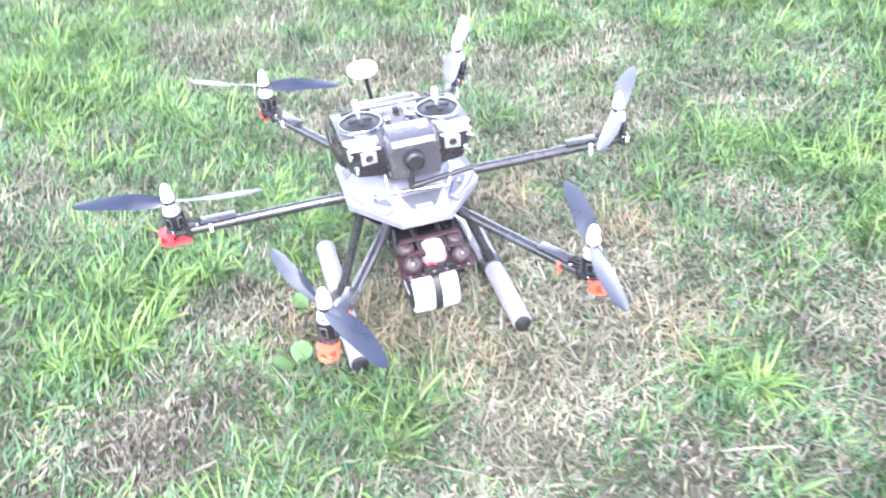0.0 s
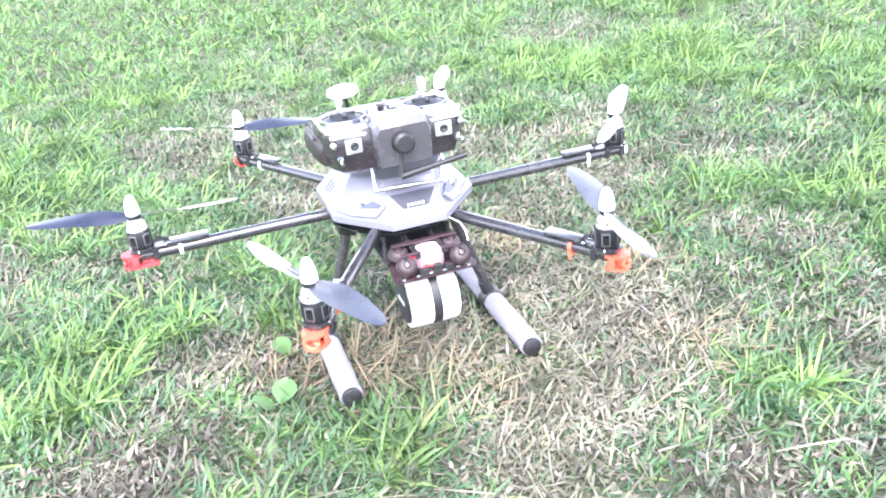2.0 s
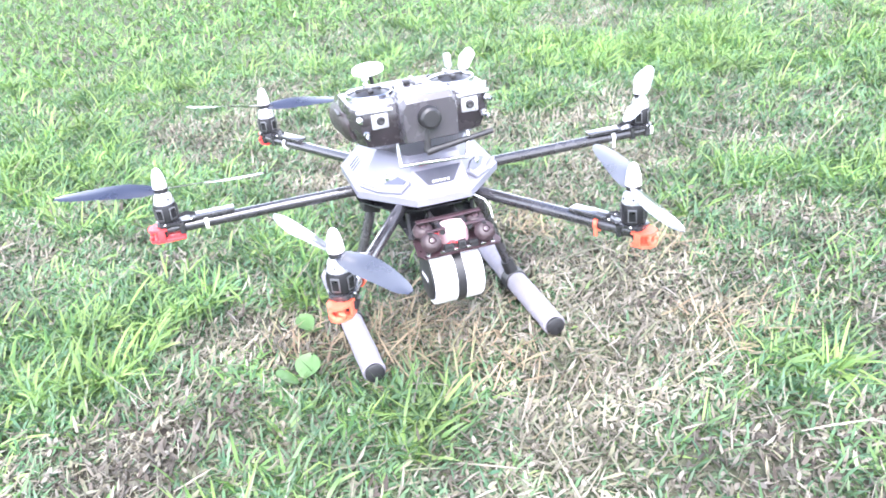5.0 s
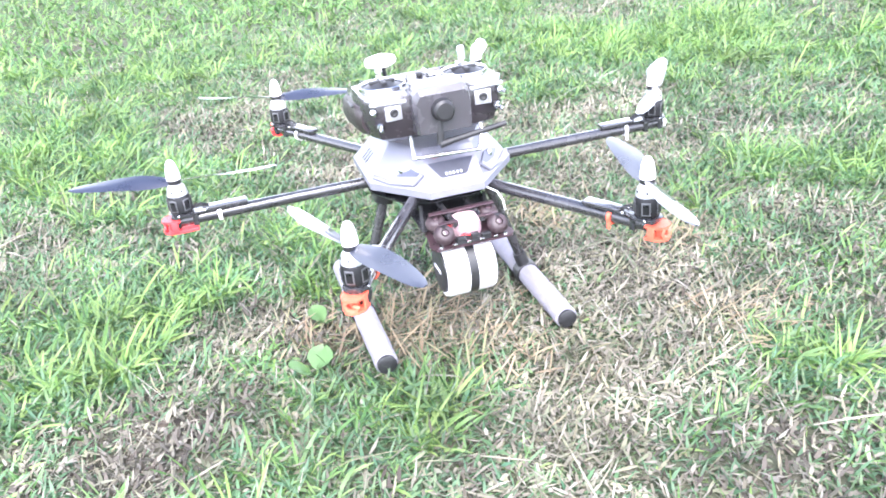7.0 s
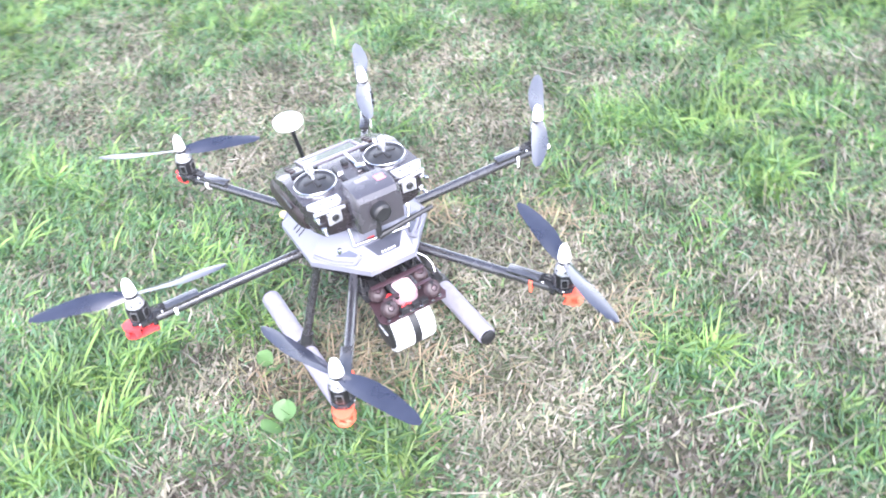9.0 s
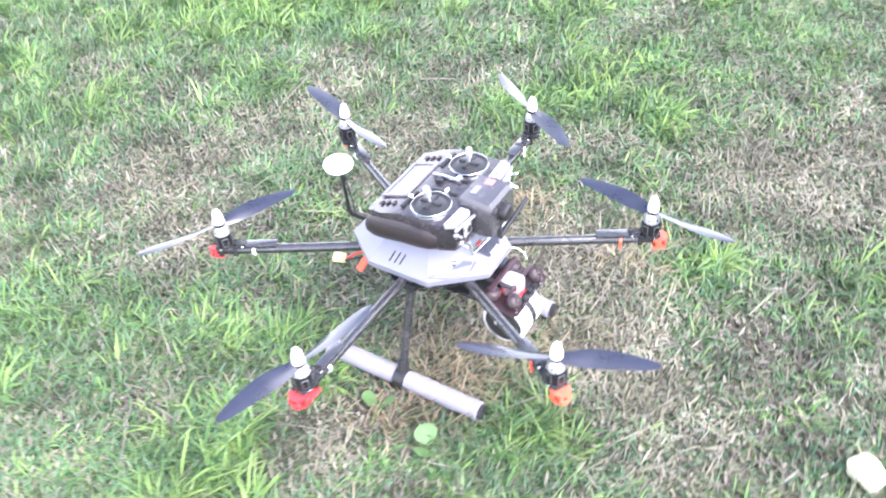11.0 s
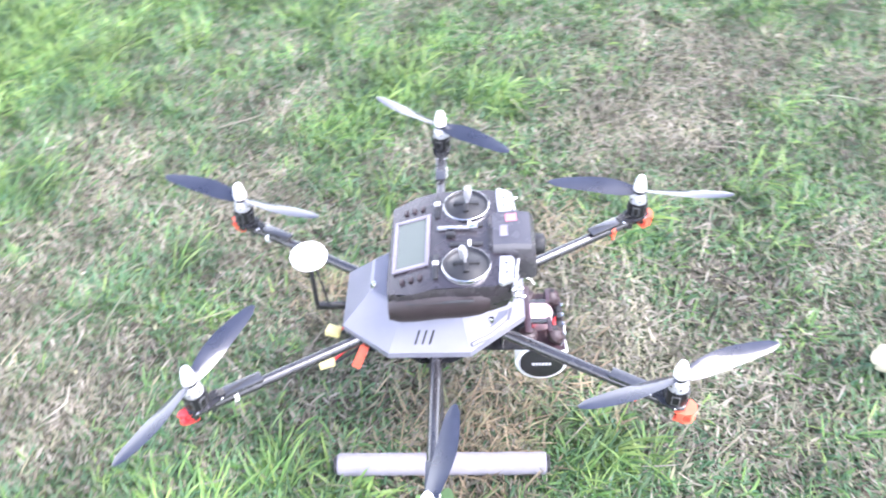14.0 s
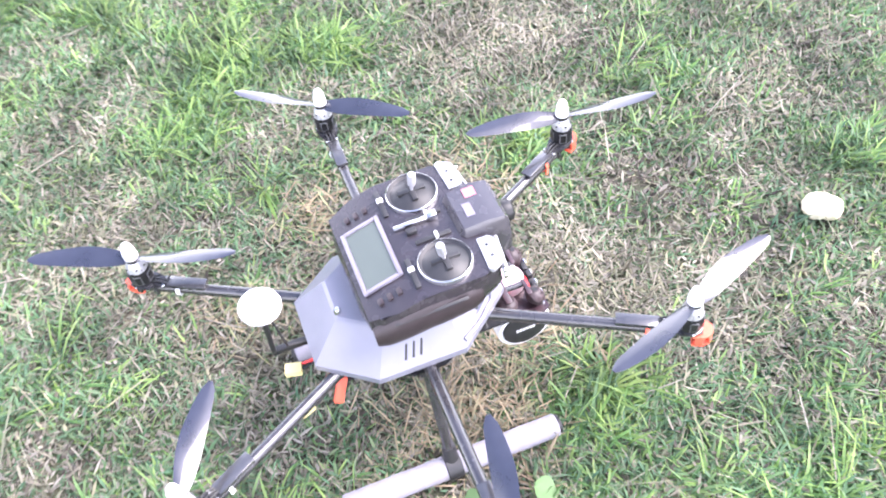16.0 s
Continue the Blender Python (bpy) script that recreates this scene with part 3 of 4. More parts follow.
        prof = [(0.262, -0.008), (0.325, -0.009), (0.336, -0.0145), (0.352, -0.0155), (0.363, -0.010), (0.363, 0.010), (0.352, 0.0155), (0.336, 0.0145), (0.325, 0.009), (0.262, 0.008)]
        part("mount_plate", plate(bmesh.new(), prof, 0.2385, 0.002), M_PLATE, arm, smooth=False)
        bm = bmesh.new()
        for r in (0.332, 0.356):
            box(bm, (r, 0, 0.2302), (0.008, 0.0185, 0.0170), 0.002)
        part("mount_block", bm, M_PLATE, arm)
        for r, s in ((0.267, 0.005), (0.267, -0.005), (0.318, 0.007), (0.318, -0.007), (0.352, 0.0135), (0.352, -0.0135)):
            bm = bmesh.new()
            lathe(bm, [(0, 0.0022), (0.0015, 0.0022), (0.0024, 0.001), (0.0024, 0), (0, 0)], 10, pose(r, s, 0.2405))
            part("screw", bm, M_CHROME, arm)
        bm = box(bmesh.new(), (0.287, 0, 0.2421), (0.052, 0.0165, 0.0032), 0.0012)
        part("mount_lid", bm, M_LID, arm, "glossy black lid over the motor mount")
        bm = bmesh.new()
        lathe(bm, [(0.0088, -0.0025), (0.0104, -0.0025), (0.0104, 0.0025), (0.0088, 0.0025), (0.0088, -0.0025)], 20, pose(0.300, 0, ARM_Z) @ pose(0, 0, 0, 0, 90, 0))
        box(bm, (0.300, -0.0085, ARM_Z - 0.010), (0.0042, 0.0022, 0.009), 0.0006)
        part("cable_tie", bm, M_ORANGE if style == "orange" else M_WHITE, arm, "plastic tie round the arm")
        for k in (-1, 0, 1):
            part("motor_wire", wire(bmesh.new(), [(0.312, 0.0035 * k, 0.244), (0.322, 0.005 * k, 0.2475), (0.335, 0.004 * k, 0.2455)], 0.0012, 6), M_BLACK, arm)
        if style != "none":
            red = style in ("red", "small_red")
            small = style.startswith("small")
            bm = bmesh.new()
            w = 0.007 if small else 0.0140
            prof = [(0.352, -w), (0.366, -w * 0.95), (0.374, -w * 0.55), (0.376, 0), (0.374, w * 0.55), (0.366, w * 0.95), (0.352, w)]
            zl = 0.2175 if not small else 0.2185
            for z, h in ((zl, 0.0032), (zl + 0.0152, 0.0028)):
                plate(bm, prof, z, h)
            tube(bm, (0.362, 0, zl), (0.362, 0, zl + 0.017), 0.0055, n=14)
            for s in (-1, 1):
                box(bm, (0.360, s * w * 0.88, zl + 0.0085), (0.009, 0.003, 0.0165), 0.0008)
            hook = [(0.3725, w * 0.56 * math.cos(radians(a)), zl + 0.009 + 0.0062 * math.sin(radians(a))) for a in range(70, 351, 28)]
            wire(bm, hook + [(0.3715, w * 0.16, zl + 0.0092)], 0.0023, 8)
            if style == "red":
                box(bm, (0.347, 0, zl + 0.0008), (0.034, 0.026, 0.004), 0.0012)
            part("end_bumper", bm, M_RED if red else M_ORANGE, arm, "printed plastic bumper with a curled hook at the arm end")
        else:
            bm = tube(bmesh.new(), (0.361, 0, ARM_Z), (0.3655, 0, ARM_Z), 0.0088, n=20)
            part("end_plug", bm, M_WHITE, arm)
        motor = part("motor", motor_mesh(), M_BELL, craft, "black brushless motor with an aluminium top", matrix=Matrix.Translation(polar(HUB_R, az)))
        bm = bmesh.new()
        lathe(bm, [(0.0, 0.268), (0.0136, 0.268), (0.0134, 0.2705), (0.0116, 0.278), (0.0085, 0.283), (0.0, 0.283)], 28)
        part("motor_top", bm, M_ALU, motor)
        for k in range(6):
            bm = lathe(bmesh.new(), [(0, 0.0008), (0.0014, 0.0008), (0.0018, -0.001), (0, -0.001)], 10, pose(*polar(0.0122, 60 * k, 0.2745), 0, 70, 60 * k))
            part("cooling_hole", bm, M_BLACK, motor)
        for turn in range(20, 380, 72):
            bm = box(bmesh.new(), (*polar(0.0146, turn, 0.2555),), (0.0008, 0.0105, 0.0165), 0.0003, rot=Matrix.Rotation(radians(turn), 4, "Z"))
            window = part("bell_window", bm, M_WINDOW, motor, "pale grey window in the motor bell")
            part("bell_slot", box(bmesh.new(), (*polar(0.0150, turn, 0.2555),), (0.0007, 0.0075, 0.0125), rot=Matrix.Rotation(radians(turn), 4, "Z")), M_BELL, window)
        part("stator_base", lathe(bmesh.new(), [(0, 0.2405), (0.0160, 0.2405), (0.0160, 0.2424), (0.013, 0.2434), (0, 0.2434)], 24), M_PLATE, motor)
        prop = part("propeller", lathe(bmesh.new(), [(0, 0.283), (0.0085, 0.283), (0.0088, 0.2895), (0, 0.2895)], 20), M_BLACK, craft, "two-bladed dark grey propeller",
                    matrix=Matrix.Translation(polar(HUB_R, az)) @ Matrix.Rotation(radians(blade_az), 4, "Z"))
        for turn in (0, 180):
            part("blade", blade_mesh(hand), M_PROP, prop, matrix=pose(0, 0, 0, 0, 0, turn))
        part("spinner", lathe(bmesh.new(), [(0, 0.2895), (0.0092, 0.2895), (0.0092, 0.293), (0.0085, 0.300), (0.0068, 0.308), (0.0045, 0.3135), (0.002, 0.3155), (0, 0.316)], 24),
             M_WHITE, prop, "white bullet-shaped spinner")

    # landing gear
    for s in (-1, 1):
        x = s * 0.131
        leg = part("leg", tube(bmesh.new(), (s * 0.072, 0.0, 0.212), (x, 0, 0.036), 0.0075, n=18), M_CARBON, craft, "dark carbon landing leg")
        part("leg_bracket", box(bmesh.new(), (s * 0.075, 0, 0.208), (0.026, 0.026, 0.024), 0.003, Matrix.Rotation(radians(-s * 17), 4, "Y")), M_BLACK, leg)
        bm = bmesh.new()
        lathe(bm, [(0.0165, -0.011), (0.0185, -0.010), (0.0185, 0.010), (0.0165, 0.011)], 24, pose(x, 0, 0.030, 90, 0, 0))
        tube(bm, (x - s * 0.002, 0, 0.04), (x - s * 0.011, 0, 0.066), 0.0105, 0.0095, n=16)
        part("skid_joint", bm, M_BLACK, leg)
        bm = bmesh.new()
        pr = [(0.0, -0.152), (0.0145, -0.152), (0.0162, -0.150)] + [(0.0162 + 0.0004 * math.sin(9 * k), -0.15 + 0.025 * k) for k in range(1, 12)] + [(0.0162, 0.150), (0.0145, 0.152), (0.0, 0.152)]
        lathe(bm, pr, 26, pose(x, 0, 0.030, 90, 0, 0))
        skid = part("skid", bm, M_FOAM, craft, "grey foam-covered landing skid")
        for e in (-1, 1):
            bm = lathe(bmesh.new(), [(0, -0.003), (0.0125, -0.003), (0.0135, 0.0), (0.0135, 0.006), (0.011, 0.0075), (0, 0.0075)], 20, pose(x, e * 0.150, 0.030, 90 if e < 0 else -90, 0, 0))
            part("skid_cap", bm, M_BLACK, skid, "black rubber end cap")

    # satellite receiver on a bent mast
    mast = part("gps_mast", wire(bmesh.new(), [(0.0, 0.09, 0.2345), (-0.002, 0.168, 0.2335), (-0.006, 0.168, 0.245), (-0.019, 0.163, 0.345)], 0.0032, 10), M_BLACK, craft, "thin black bent mast")
    part("mast_base", box(bmesh.new(), (-0.001, 0.142, 0.2335), (0.009, 0.058, 0.009), 0.002), M_BLACK, mast)
    bm = lathe(bmesh.new(), [(0, -0.005), (0.020, -0.005), (0.0238, -0.003), (0.0245, 0.0), (0.0235, 0.003), (0.017, 0.0058), (0.008, 0.0068), (0, 0.007)], 32, pose(-0.022, 0.162, 0.352, 3, -4, 0))
    part("gps_puck", bm, M_WHITE, mast, "round white satellite receiver")
    part("receiver_wire", wire(bmesh.new(), [(-0.020, 0.158, 0.345), (-0.012, 0.156, 0.300), (-0.012, 0.150, 0.250), (-0.006, 0.118, 0.237)], 0.0013, 6), M_BLACK, mast)

    # battery leads behind
    for (x, y, z), tilt in (((-0.063, 0.156, 0.185), 20), ((0.010, 0.156, 0.166), -15)):
        plug = part("power_plug", box(bmesh.new(), (x, y, z), (0.016, 0.022, 0.010), 0.0015, Matrix.Rotation(radians(tilt), 4, "Z")), M_YELLOW, craft, "yellow battery plug")
        part("red_lead", wire(bmesh.new(), [(x + 0.004, y - 0.011, z), (x * 0.7, y - 0.035, z + 0.012), (-0.02, 0.095, 0.207)], 0.0018, 8), M_RED, plug)
        part("black_lead", wire(bmesh.new(), [(x - 0.003, y - 0.011, z), (x * 0.8, y - 0.038, z + 0.006), (-0.026, 0.090, 0.205)], 0.0018, 8), M_BLACK, plug)
    bm = box(bmesh.new(), (-0.058, 0.108, 0.190), (0.006, 0.013, 0.036), 0.002, Matrix.Rotation(radians(28), 4, "Y") @ Matrix.Rotation(radians(25), 4, "X"))
    part("strap_tail", bm, M_ORANGE, craft, "orange strap end hanging below the frame")

    # camera gimbal hanging at the front
    rail = part("gimbal_rail", tube(bmesh.new(), (-0.018, -0.05, 0.2135), (-0.018, -0.158, 0.2135), 0.004, n=12), M_CARBON, craft, "short carbon rail for the gimbal")
    part("gimbal_rail", tube(bmesh.new(), (0.018, -0.05, 0.2135), (0.018, -0.158, 0.2135), 0.004, n=12), M_CARBON, craft, "short carbon rail for the gimbal")
    part("damper_bar", box(bmesh.new(), (0, -0.126, 0.2190), (0.088, 0.009, 0.0022), 0.0006), M_MAROON, rail)
    for x in (-0.027, 0.027):
        part("damper_bar", box(bmesh.new(), (x, -0.156, 0.2175), (0.026, 0.006, 0.002), 0.0006), M_MAROON, rail)
    lower = part("gimbal_plate", plate(bmesh.new(), [(-0.050, -0.178), (0.050, -0.178), (0.056, -0.168), (0.050, -0.118), (-0.050, -0.118), (-0.056, -0.168)], 0.1905, 0.0022), M_MAROON, craft,
                 "dark lower gimbal plate", smooth=False)
    for x in (-0.036, 0.036):
        for y in (-0.164, -0.126):
            tip = 48 if y < -0.15 else 20
            m = pose(x, y, 0.2055, tip, 0, 0)
            bm = lathe(bmesh.new(), [(0, -0.0095), (0.0072, -0.0095), (0.0118, -0.006), (0.0138, 0), (0.0118, 0.006), (0.0085, 0.0088), (0.0052, 0.0092), (0.0048, 0.007), (0, 0.007)], 24, m)
            ball = part("damper_ball", bm, M_DAMPER, lower, "dark brown rubber damper")
            part("damper_core", lathe(bmesh.new(), [(0, 0.0105), (0.0032, 0.0102), (0.0042, 0.009), (0.0042, 0.0068), (0, 0.0068)], 16, m), M_MAROON, ball, "dark damper core")
            part("damper_stem", tube(bmesh.new(), (x, y, 0.1925), (x, y, 0.2185), 0.0032, n=10), M_BLACK, ball)
    part("pan_motor", lathe(bmesh.new(), [(0, 0.193), (0.0185, 0.193), (0.0195, 0.195), (0.0195, 0.2125), (0.0175, 0.215), (0, 0.215)], 28, Matrix.Translation((0.0, -0.143, 0))), M_PINK, lower, "pinkish metal pan motor")
    part("control_board", box(bmesh.new(), (0.0, -0.168, 0.1945), (0.046, 0.016, 0.0035), 0.0006), M_BLACK, lower)
    for x, w, h in ((-0.016, 0.012, 0.006), (0.002, 0.010, 0.008), (0.017, 0.012, 0.005)):
        part("plug_socket", box(bmesh.new(), (x, -0.172, 0.196 + h / 2), (w, 0.007, h), 0.0008), M_BLACK, lower)
    for x in (-0.026, -0.008, 0.009, 0.028):
        part("silver_pin", box(bmesh.new(), (x, -0.1775, 0.1955), (0.006, 0.003, 0.003), 0.0005), M_CHROME, lower)
    for x in (-0.043, 0.043):
        part("plate_screw", lathe(bmesh.new(), [(0, 0.0025), (0.0025, 0.0022), (0.003, 0), (0, 0)], 10, pose(x, -0.172, 0.1927)), M_CHROME, lower)
    for x, y in ((-0.010, -0.166), (-0.022, -0.135)):
        part("red_lead", wire(bmesh.new(), [(x - 0.008, y, 0.197), (x, y + 0.002, 0.2015), (x + 0.012, y - 0.001, 0.198)], 0.0015, 8), M_RED, lower)
    part("white_lead", wire(bmesh.new(), [(0.040, -0.10, 0.234), (0.052, -0.124, 0.231), (0.056, -0.134, 0.222), (0.056, -0.140, 0.210)], 0.001, 6), M_WHITE, lower)
    cam_m = pose(-0.008, -0.147, 0.150, 0, 90, 0)
    k = 1.07
    bm = lathe(bmesh.new(), [(0, -0.0325), (0.0285 * k, -0.0325), (0.0300 * k, -0.031), (0.0315 * k, -0.0335), (0.0345 * k, -0.0325), (0.0358 * k, -0.029), (0.0360 * k, 0), (0.0358 * k, 0.029), (0.0345 * k, 0.0325),
                             (0.030 * k, 0.033), (0, 0.033)], 48, cam_m)
    body = part("camera_body", bm, M_CAMWHITE, craft, "white drum-shaped gimbal camera with a black band")
    part("black_band", lathe(bmesh.new(), [(0.0359 * k, -0.004), (0.0364 * k, -0.0037), (0.0364 * k, 0.0077), (0.0359 * k, 0.008)], 48, cam_m), M_BLACK, body)
    for e in (-1, 1):
        part("side_cap", lathe(bmesh.new(), [(0, e * 0.0365), (0.0285, e * 0.0362), (0.0312, e * 0.0348), (0.0312, e * 0.0315), (0, e * 0.0315)], 40, cam_m), M_BLACK, body, "black round side cap")
    for i in range(6):
        part("lettering_bar", box(bmesh.new(), (-0.0448, -0.158 + 0.0046 * i, 0.151), (0.0008, 0.0034, 0.0050)), M_MARK, body)
    part("camera_bracket", box(bmesh.new(), (-0.008, -0.147, 0.1885), (0.026, 0.026, 0.006), 0.001), M_MAROON, body)
    return craft


# ---- transmitter lying on the cover ----
def build_transmitter():
    tx = new("radio_transmitter")
    tagged(tx, "dark two-stick radio transmitter lying on the drone's silver cover", "remote control")
    base = pose(-0.010, -0.022, 0.372, -2, 0, 0)
    tx.matrix_world = base

    # local: x across, y towards the display end, z up from the face; the display end slopes down
    def face(y):
        return -0.30 * max(0.0, y - 0.016)

    def ring(z, k, top=0.0):
        pts = [(0.055, 0.083), (0.080, 0.079), (0.092, 0.066), (0.094, 0.045), (0.095, 0.02), (0.095, -0.02), (0.091, -0.055), (0.082, -0.077), (0.055, -0.083)]
        full = pts + [(-x, y) for x, y in reversed(pts)]
        return [(x * k, y * k, z + top * face(y * k)) for x, y in full]
    bm = loft(bmesh.new(), [ring(-0.060, 0.80), ring(-0.054, 0.91), ring(-0.031, 1.0, 0.3), ring(-0.009, 0.985, 1), ring(-0.002, 0.955, 1)], cap=False)
    grid = [[bm.verts.new((0.0905 * (1 - 0.12 * (abs(j) > 0.9)) * i / 4, 0.079 * j, face(0.079 * j) - (0.0015 if abs(i) == 4 or abs(j) == 1 else 0))) for i in range(-4, 5)] for j in (-1, -0.7, 0.0, 0.2, 0.6, 1)]
    for p, q in zip(grid, grid[1:]):
        for i in range(8):
            bm.faces.new((p[i], p[i + 1], q[i + 1], q[i]))
    body = part("body", bm, M_TXBODY, tx, "dark matt plastic housing")
    for s in (-1, 1):
        rings = []
        for i in range(11):
            t = -1 + i / 5
            w = 0.55 + 0.45 * math.sqrt(max(0, 1 - t * t))
            rings.append([(s * (0.086 + 0.014 * w * math.cos(a)), 0.014 + 0.064 * t, -0.033 + face(0.014 + 0.064 * t) * 0.6 + 0.025 * w * math.sin(a)) for a in [2 * math.pi * k / 16 for k in range(16)]])
        part("grip", loft(bmesh.new(), rings), M_RUBBER, tx, "dark rounded rubber side grip")
        part("grip_line", box(bmesh.new(), (s * 0.0965, 0.012, -0.020), (0.004, 0.085, 0.0025), 0.001, Matrix.Rotation(radians(s * 35), 4, "Y") @ Matrix.Rotation(radians(-6), 4, "X")), M_BLACK, tx)
    # display on the sloping end
    slope = Matrix.Translation((-0.003, 0.049, face(0.049))) @ Matrix.Rotation(math.atan(-0.30), 4, "X")
    bm = bmesh.new()
    for c, sz in (((0, 0.0225, 0.002), (0.094, 0.005, 0.004)), ((0, -0.0225, 0.002), (0.094, 0.005, 0.004)), ((0.0445, 0, 0.002), (0.005, 0.040, 0.004)), ((-0.0445, 0, 0.002), (0.005, 0.040, 0.004))):
        box(bm, c, sz, 0.001)
    disp = part("display_frame", bm, M_FRAME, tx, "silver-grey display frame", matrix=slope)
    part("display", box(bmesh.new(), (0, 0, 0.0008), (0.084, 0.040, 0.0016)), M_LCD, disp, "grey-green unlit display")
    for k in range(3):
        for s in (-1, 1):
            part("menu_key", box(bmesh.new(), (s * 0.064, -0.013 + 0.012 * k, 0.0015), (0.009, 0.006, 0.003), 0.0010), M_RUBBER, tx, matrix=slope)
    # stick units
    for s in (-1, 1):
        cx, cy = s * 0.0555, -0.022
        m = Matrix.Translation((cx, cy, 0))
        st = part("stick_ring", lathe(bmesh.new(), [(0.0288, -0.002), (0.0292, 0.0042), (0.0299, 0.0052), (0.0308, 0.0044), (0.0316, -0.001)], 40, m), M_CHROME, tx, "silver ring round the stick")
        part("stick_well", lathe(bmesh.new(), [(0.0292, 0.0022), (0.026, 0.001), (0.020, 0.0035), (0.012, 0.007), (0, 0.0085)], 36, m), M_BLACK, st, "black domed stick cover")
        part("stick_slot", box(bmesh.new(), (cx, cy, 0.0075), (0.007, 0.034, 0.004), 0.001), M_BLACK, st)
        part("stick_slot", box(bmesh.new(), (cx, cy, 0.0075), (0.034, 0.007, 0.004), 0.001), M_BLACK, st)
        part("stick", lathe(bmesh.new(), [(0, 0.006), (0.0022, 0.006), (0.0022, 0.018), (0.0048, 0.019), (0.0052, 0.033), (0.0042, 0.036), (0, 0.0365)], 16, m @ pose(0, 0, 0, 6 * s, -5, 0)),
             M_SILVER, st, "knurled silver stick")
        # trims
        part("trim_slot", box(bmesh.new(), (cx, 0.0165, 0.0012), (0.042, 0.006, 0.003), 0.0008), M_BLACK, tx)
        part("trim_tab", box(bmesh.new(), (cx + 0.004, 0.0165, 0.0035), (0.004, 0.0075, 0.006), 0.001), M_WHITE, tx)
        part("trim_slot", box(bmesh.new(), (s * 0.0175, -0.022, 0.0012), (0.006, 0.042, 0.003), 0.0008), M_BLACK, tx)
        part("trim_tab", box(bmesh.new(), (s * 0.0175, -0.026, 0.0035), (0.0075, 0.004, 0.006), 0.001), M_WHITE, tx)
        # silver switch plates along the front corners
        pts = [(0.042, -0.064), (0.086, -0.0615), (0.0895, -0.066), (0.083, -0.0785), (0.048, -0.0825), (0.042, -0.078)]
        plt = part("switch_plate", plate(bmesh.new(), [(s * x, y) for x, y in (pts if s > 0 else reversed(pts))], -0.003, 0.0048), M_SILVER, tx, "silver corner plate with switches", smooth=False)
        for x in (0.054, 0.070):
            part("switch_hole", lathe(bmesh.new(), [(0, 0.0006), (0.0016, 0.0006), (0.002, 0), (0, 0)], 10, pose(s * x, -0.0715, 0.0018)), M_BLACK, plt)
        part("front_plate", box(bmesh.new(), (s * 0.0585, -0.0835, -0.019), (0.022, 0.004, 0.019), 0.0015, Matrix.Rotation(radians(-s * 6), 4, "Z")), M_SILVER, plt, "silver front plate")
        part("front_rib", box(bmesh.new(), (s * 0.064, -0.0835, -0.0055), (0.046, 0.004, 0.005), 0.0015, Matrix.Rotation(radians(s * 8), 4, "Z")), M_SILVER, plt, "silver edge strip")
        part("front_socket", lathe(bmesh.new(), [(0, 0), (0.005, 0), (0.0055, 0.002), (0.0035, 0.003), (0, 0.0012)], 16, pose(s * 0.0585, -0.0852, -0.018, 90, 0, -s * 6)), M_BLACK, plt)
        for x, y, z, rx in ((0.082, -0.0775, -0.015, 80), (0.076, -0.0805, -0.033, 95)):
            tm = pose(s * x, y, z, rx, 0, s * 14)
            sw = part("toggle_nut", lathe(bmesh.new(), [(0, 0), (0.0048, 0), (0.0048, 0.003), (0.0035, 0.0048), (0, 0.0048)], 8, tm), M_CHROME, tx)
            part("toggle_lever", lathe(bmesh.new(), [(0, 0.004), (0.0016, 0.004), (0.0026, 0.012), (0.002, 0.0135), (0, 0.0135)], 12, tm @ pose(0, 0, 0, 12, 8, 0)), M_CHROME, sw)
    # central antenna hump
    rings = []
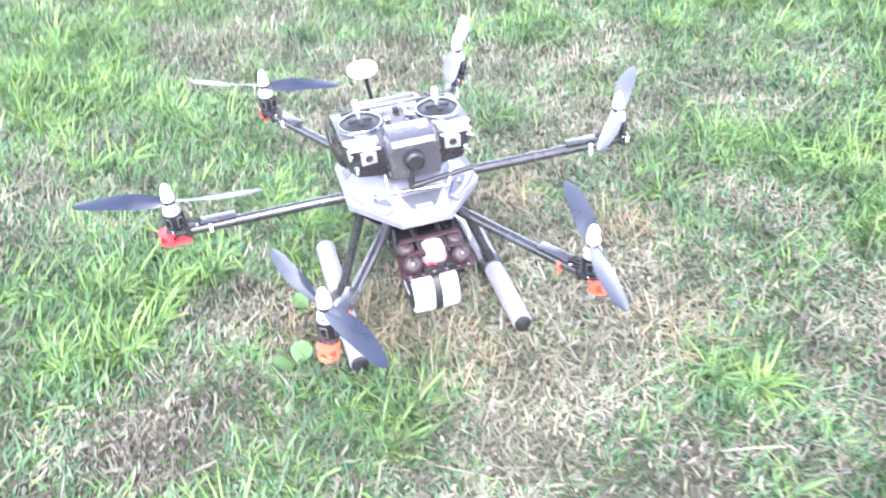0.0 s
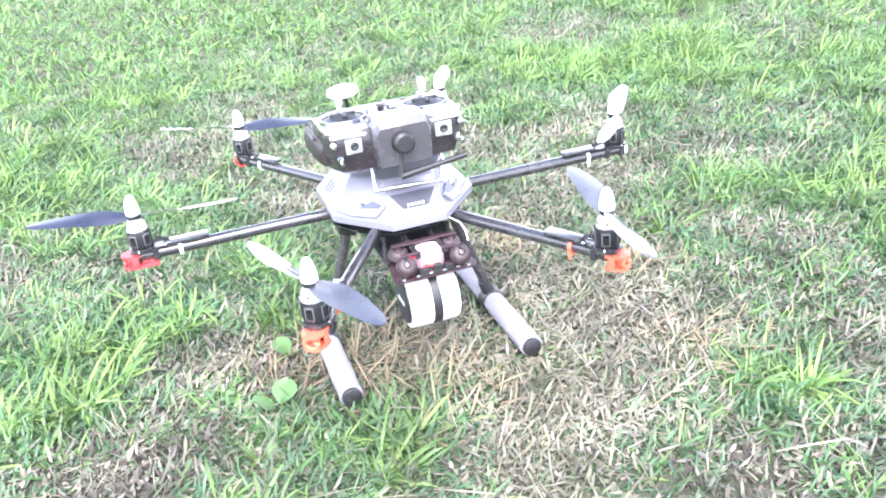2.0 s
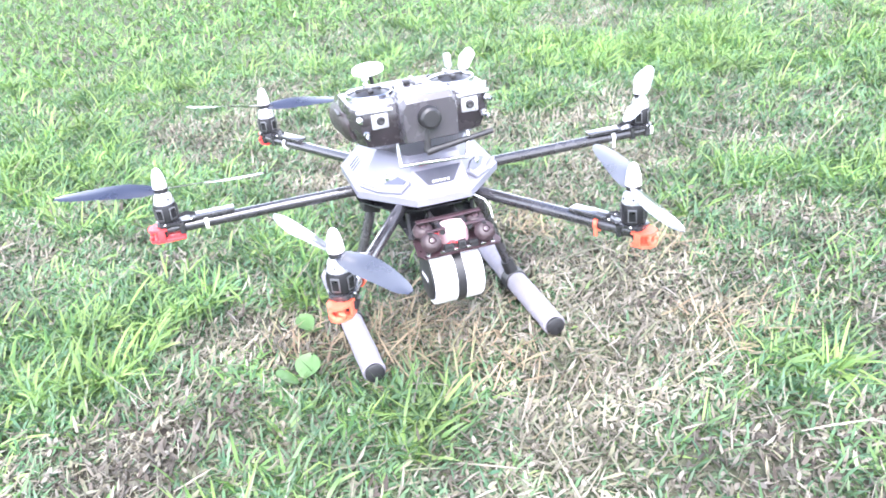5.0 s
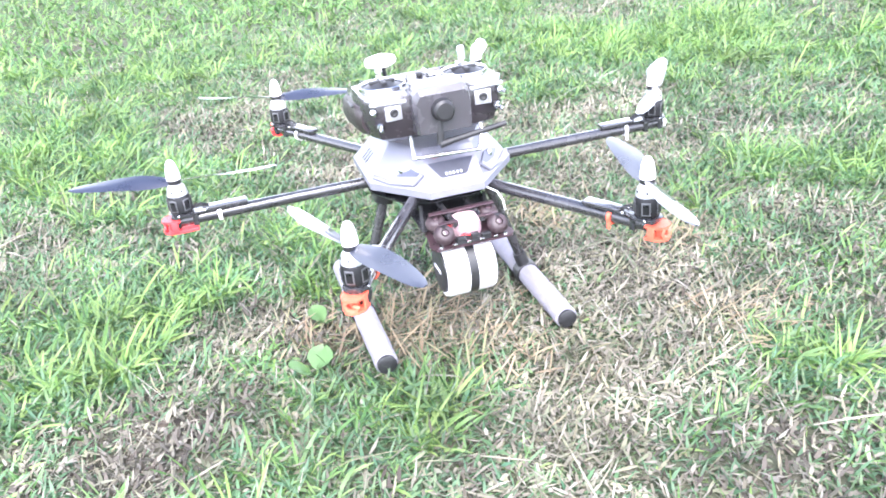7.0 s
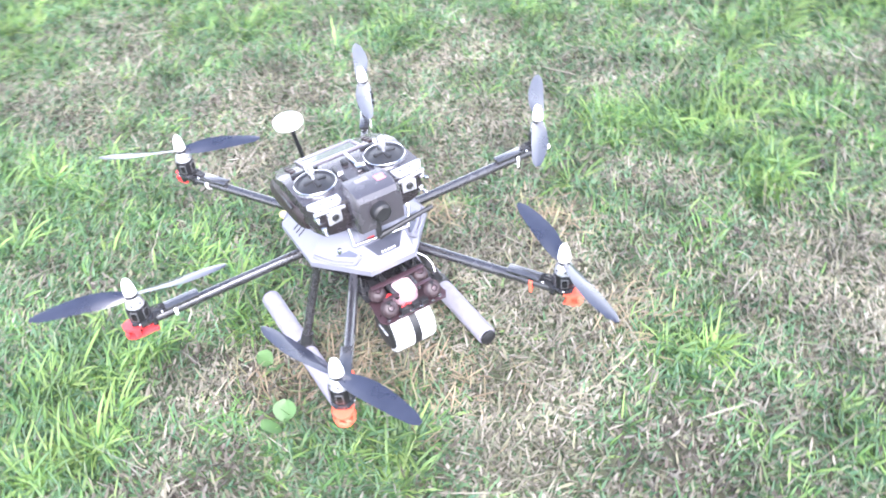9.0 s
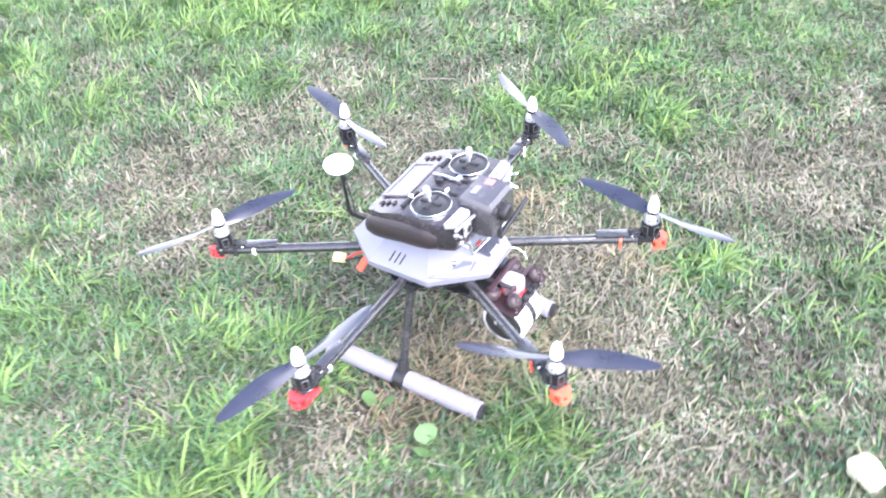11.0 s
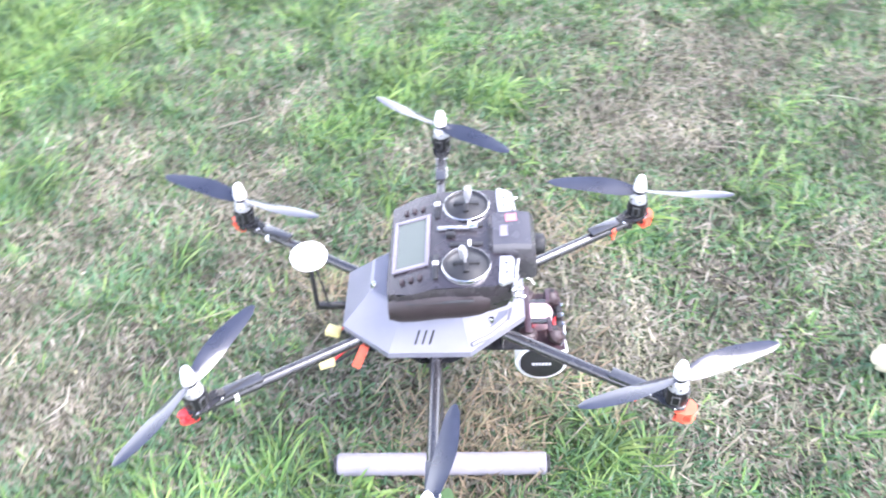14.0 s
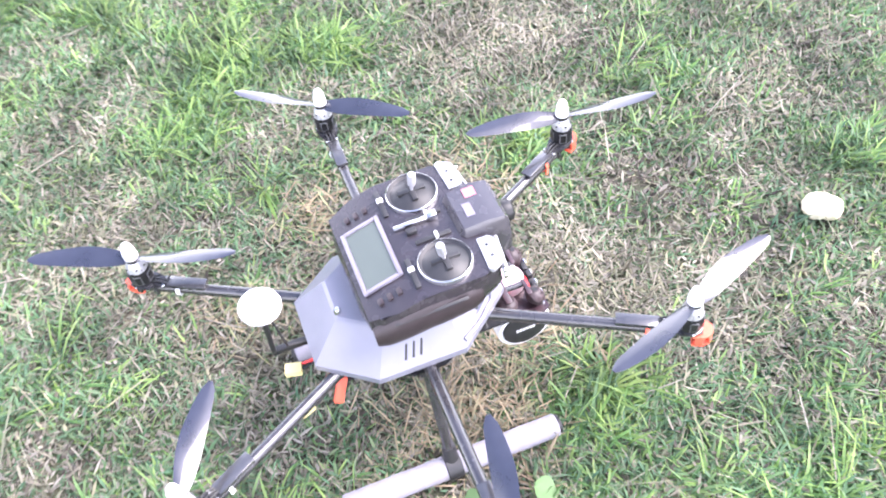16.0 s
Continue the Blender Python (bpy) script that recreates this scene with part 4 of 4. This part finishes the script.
    for y, k, z in ((-0.050, 0.90, 0.001), (-0.056, 0.96, 0.010), (-0.085, 1.0, 0.0125), (-0.104, 0.97, 0.009), (-0.109, 0.92, 0.002)):
        w = 0.036 * k
        rings.append([(-w, y, -0.046), (-w * 1.04, y, -0.02), (-w, y, z - 0.008), (-w * 0.86, y, z), (w * 0.86, y, z), (w, y, z - 0.008), (w * 1.04, y, -0.02), (w, y, -0.046)])
    part("antenna_hump", loft(bmesh.new(), rings), M_HUMP, tx, "raised central housing at the antenna end")
    part("label_sticker", box(bmesh.new(), (0.018, -0.080, 0.0119), (0.014, 0.014, 0.0014)), M_STICKER, tx, "small red and white label")
    part("label_sticker", box(bmesh.new(), (-0.006, -0.070, 0.0114), (0.020, 0.010, 0.0014)), M_FRAME, tx, "small pale label")
    part("antenna_knob", lathe(bmesh.new(), [(0, 0), (0.0135, 0), (0.0145, 0.003), (0.013, 0.012), (0.010, 0.0145), (0, 0.015)], 24, pose(-0.003, -0.1085, -0.017, 90, 0, 0)), M_BLACK, tx, "round black antenna joint")
    bm = bmesh.new()
    tube(bm, (-0.010, -0.108, -0.062), (0.004, -0.108, -0.060), 0.0050, 0.0046, n=12)
    tube(bm, (0.004, -0.108, -0.060), (0.078, -0.108, -0.051), 0.0040, 0.0034, n=12)
    tube(bm, (-0.009, -0.108, -0.062), (-0.006, -0.105, -0.028), 0.0045, n=10)
    part("antenna", bm, M_BLACK, tx, "folded black rod antenna")
    part("power_switch", box(bmesh.new(), (0.0, -0.002, 0.003), (0.008, 0.012, 0.006), 0.0015), M_BLACK, tx)
    part("centre_bar", box(bmesh.new(), (0.0105, -0.005, 0.0035), (0.0055, 0.042, 0.006), 0.0018), M_CHROME, tx, "bright bar between the sticks")
    part("neck_strap_eye", box(bmesh.new(), (0.010, -0.031, 0.005), (0.010, 0.011, 0.010), 0.002), M_CHROME, tx, "upright steel strap eye")
    part("carry_handle", wire(bmesh.new(), [(-0.036, -0.060, -0.048), (-0.037, -0.068, -0.062), (-0.038, -0.0765, -0.0850), (0.048, -0.0835, -0.0870), (0.057, -0.072, -0.064), (0.056, -0.062, -0.048)], 0.0026, 10), M_CHROME, tx,
         "bent bright steel carrying handle")
    return tx


ground()
build_hexacopter()
build_transmitter()
stone()
weed(-0.224, -0.113, 0.026, 0.9)
weed(-0.186, 0.010, 0.022, 2.2)
lawn()
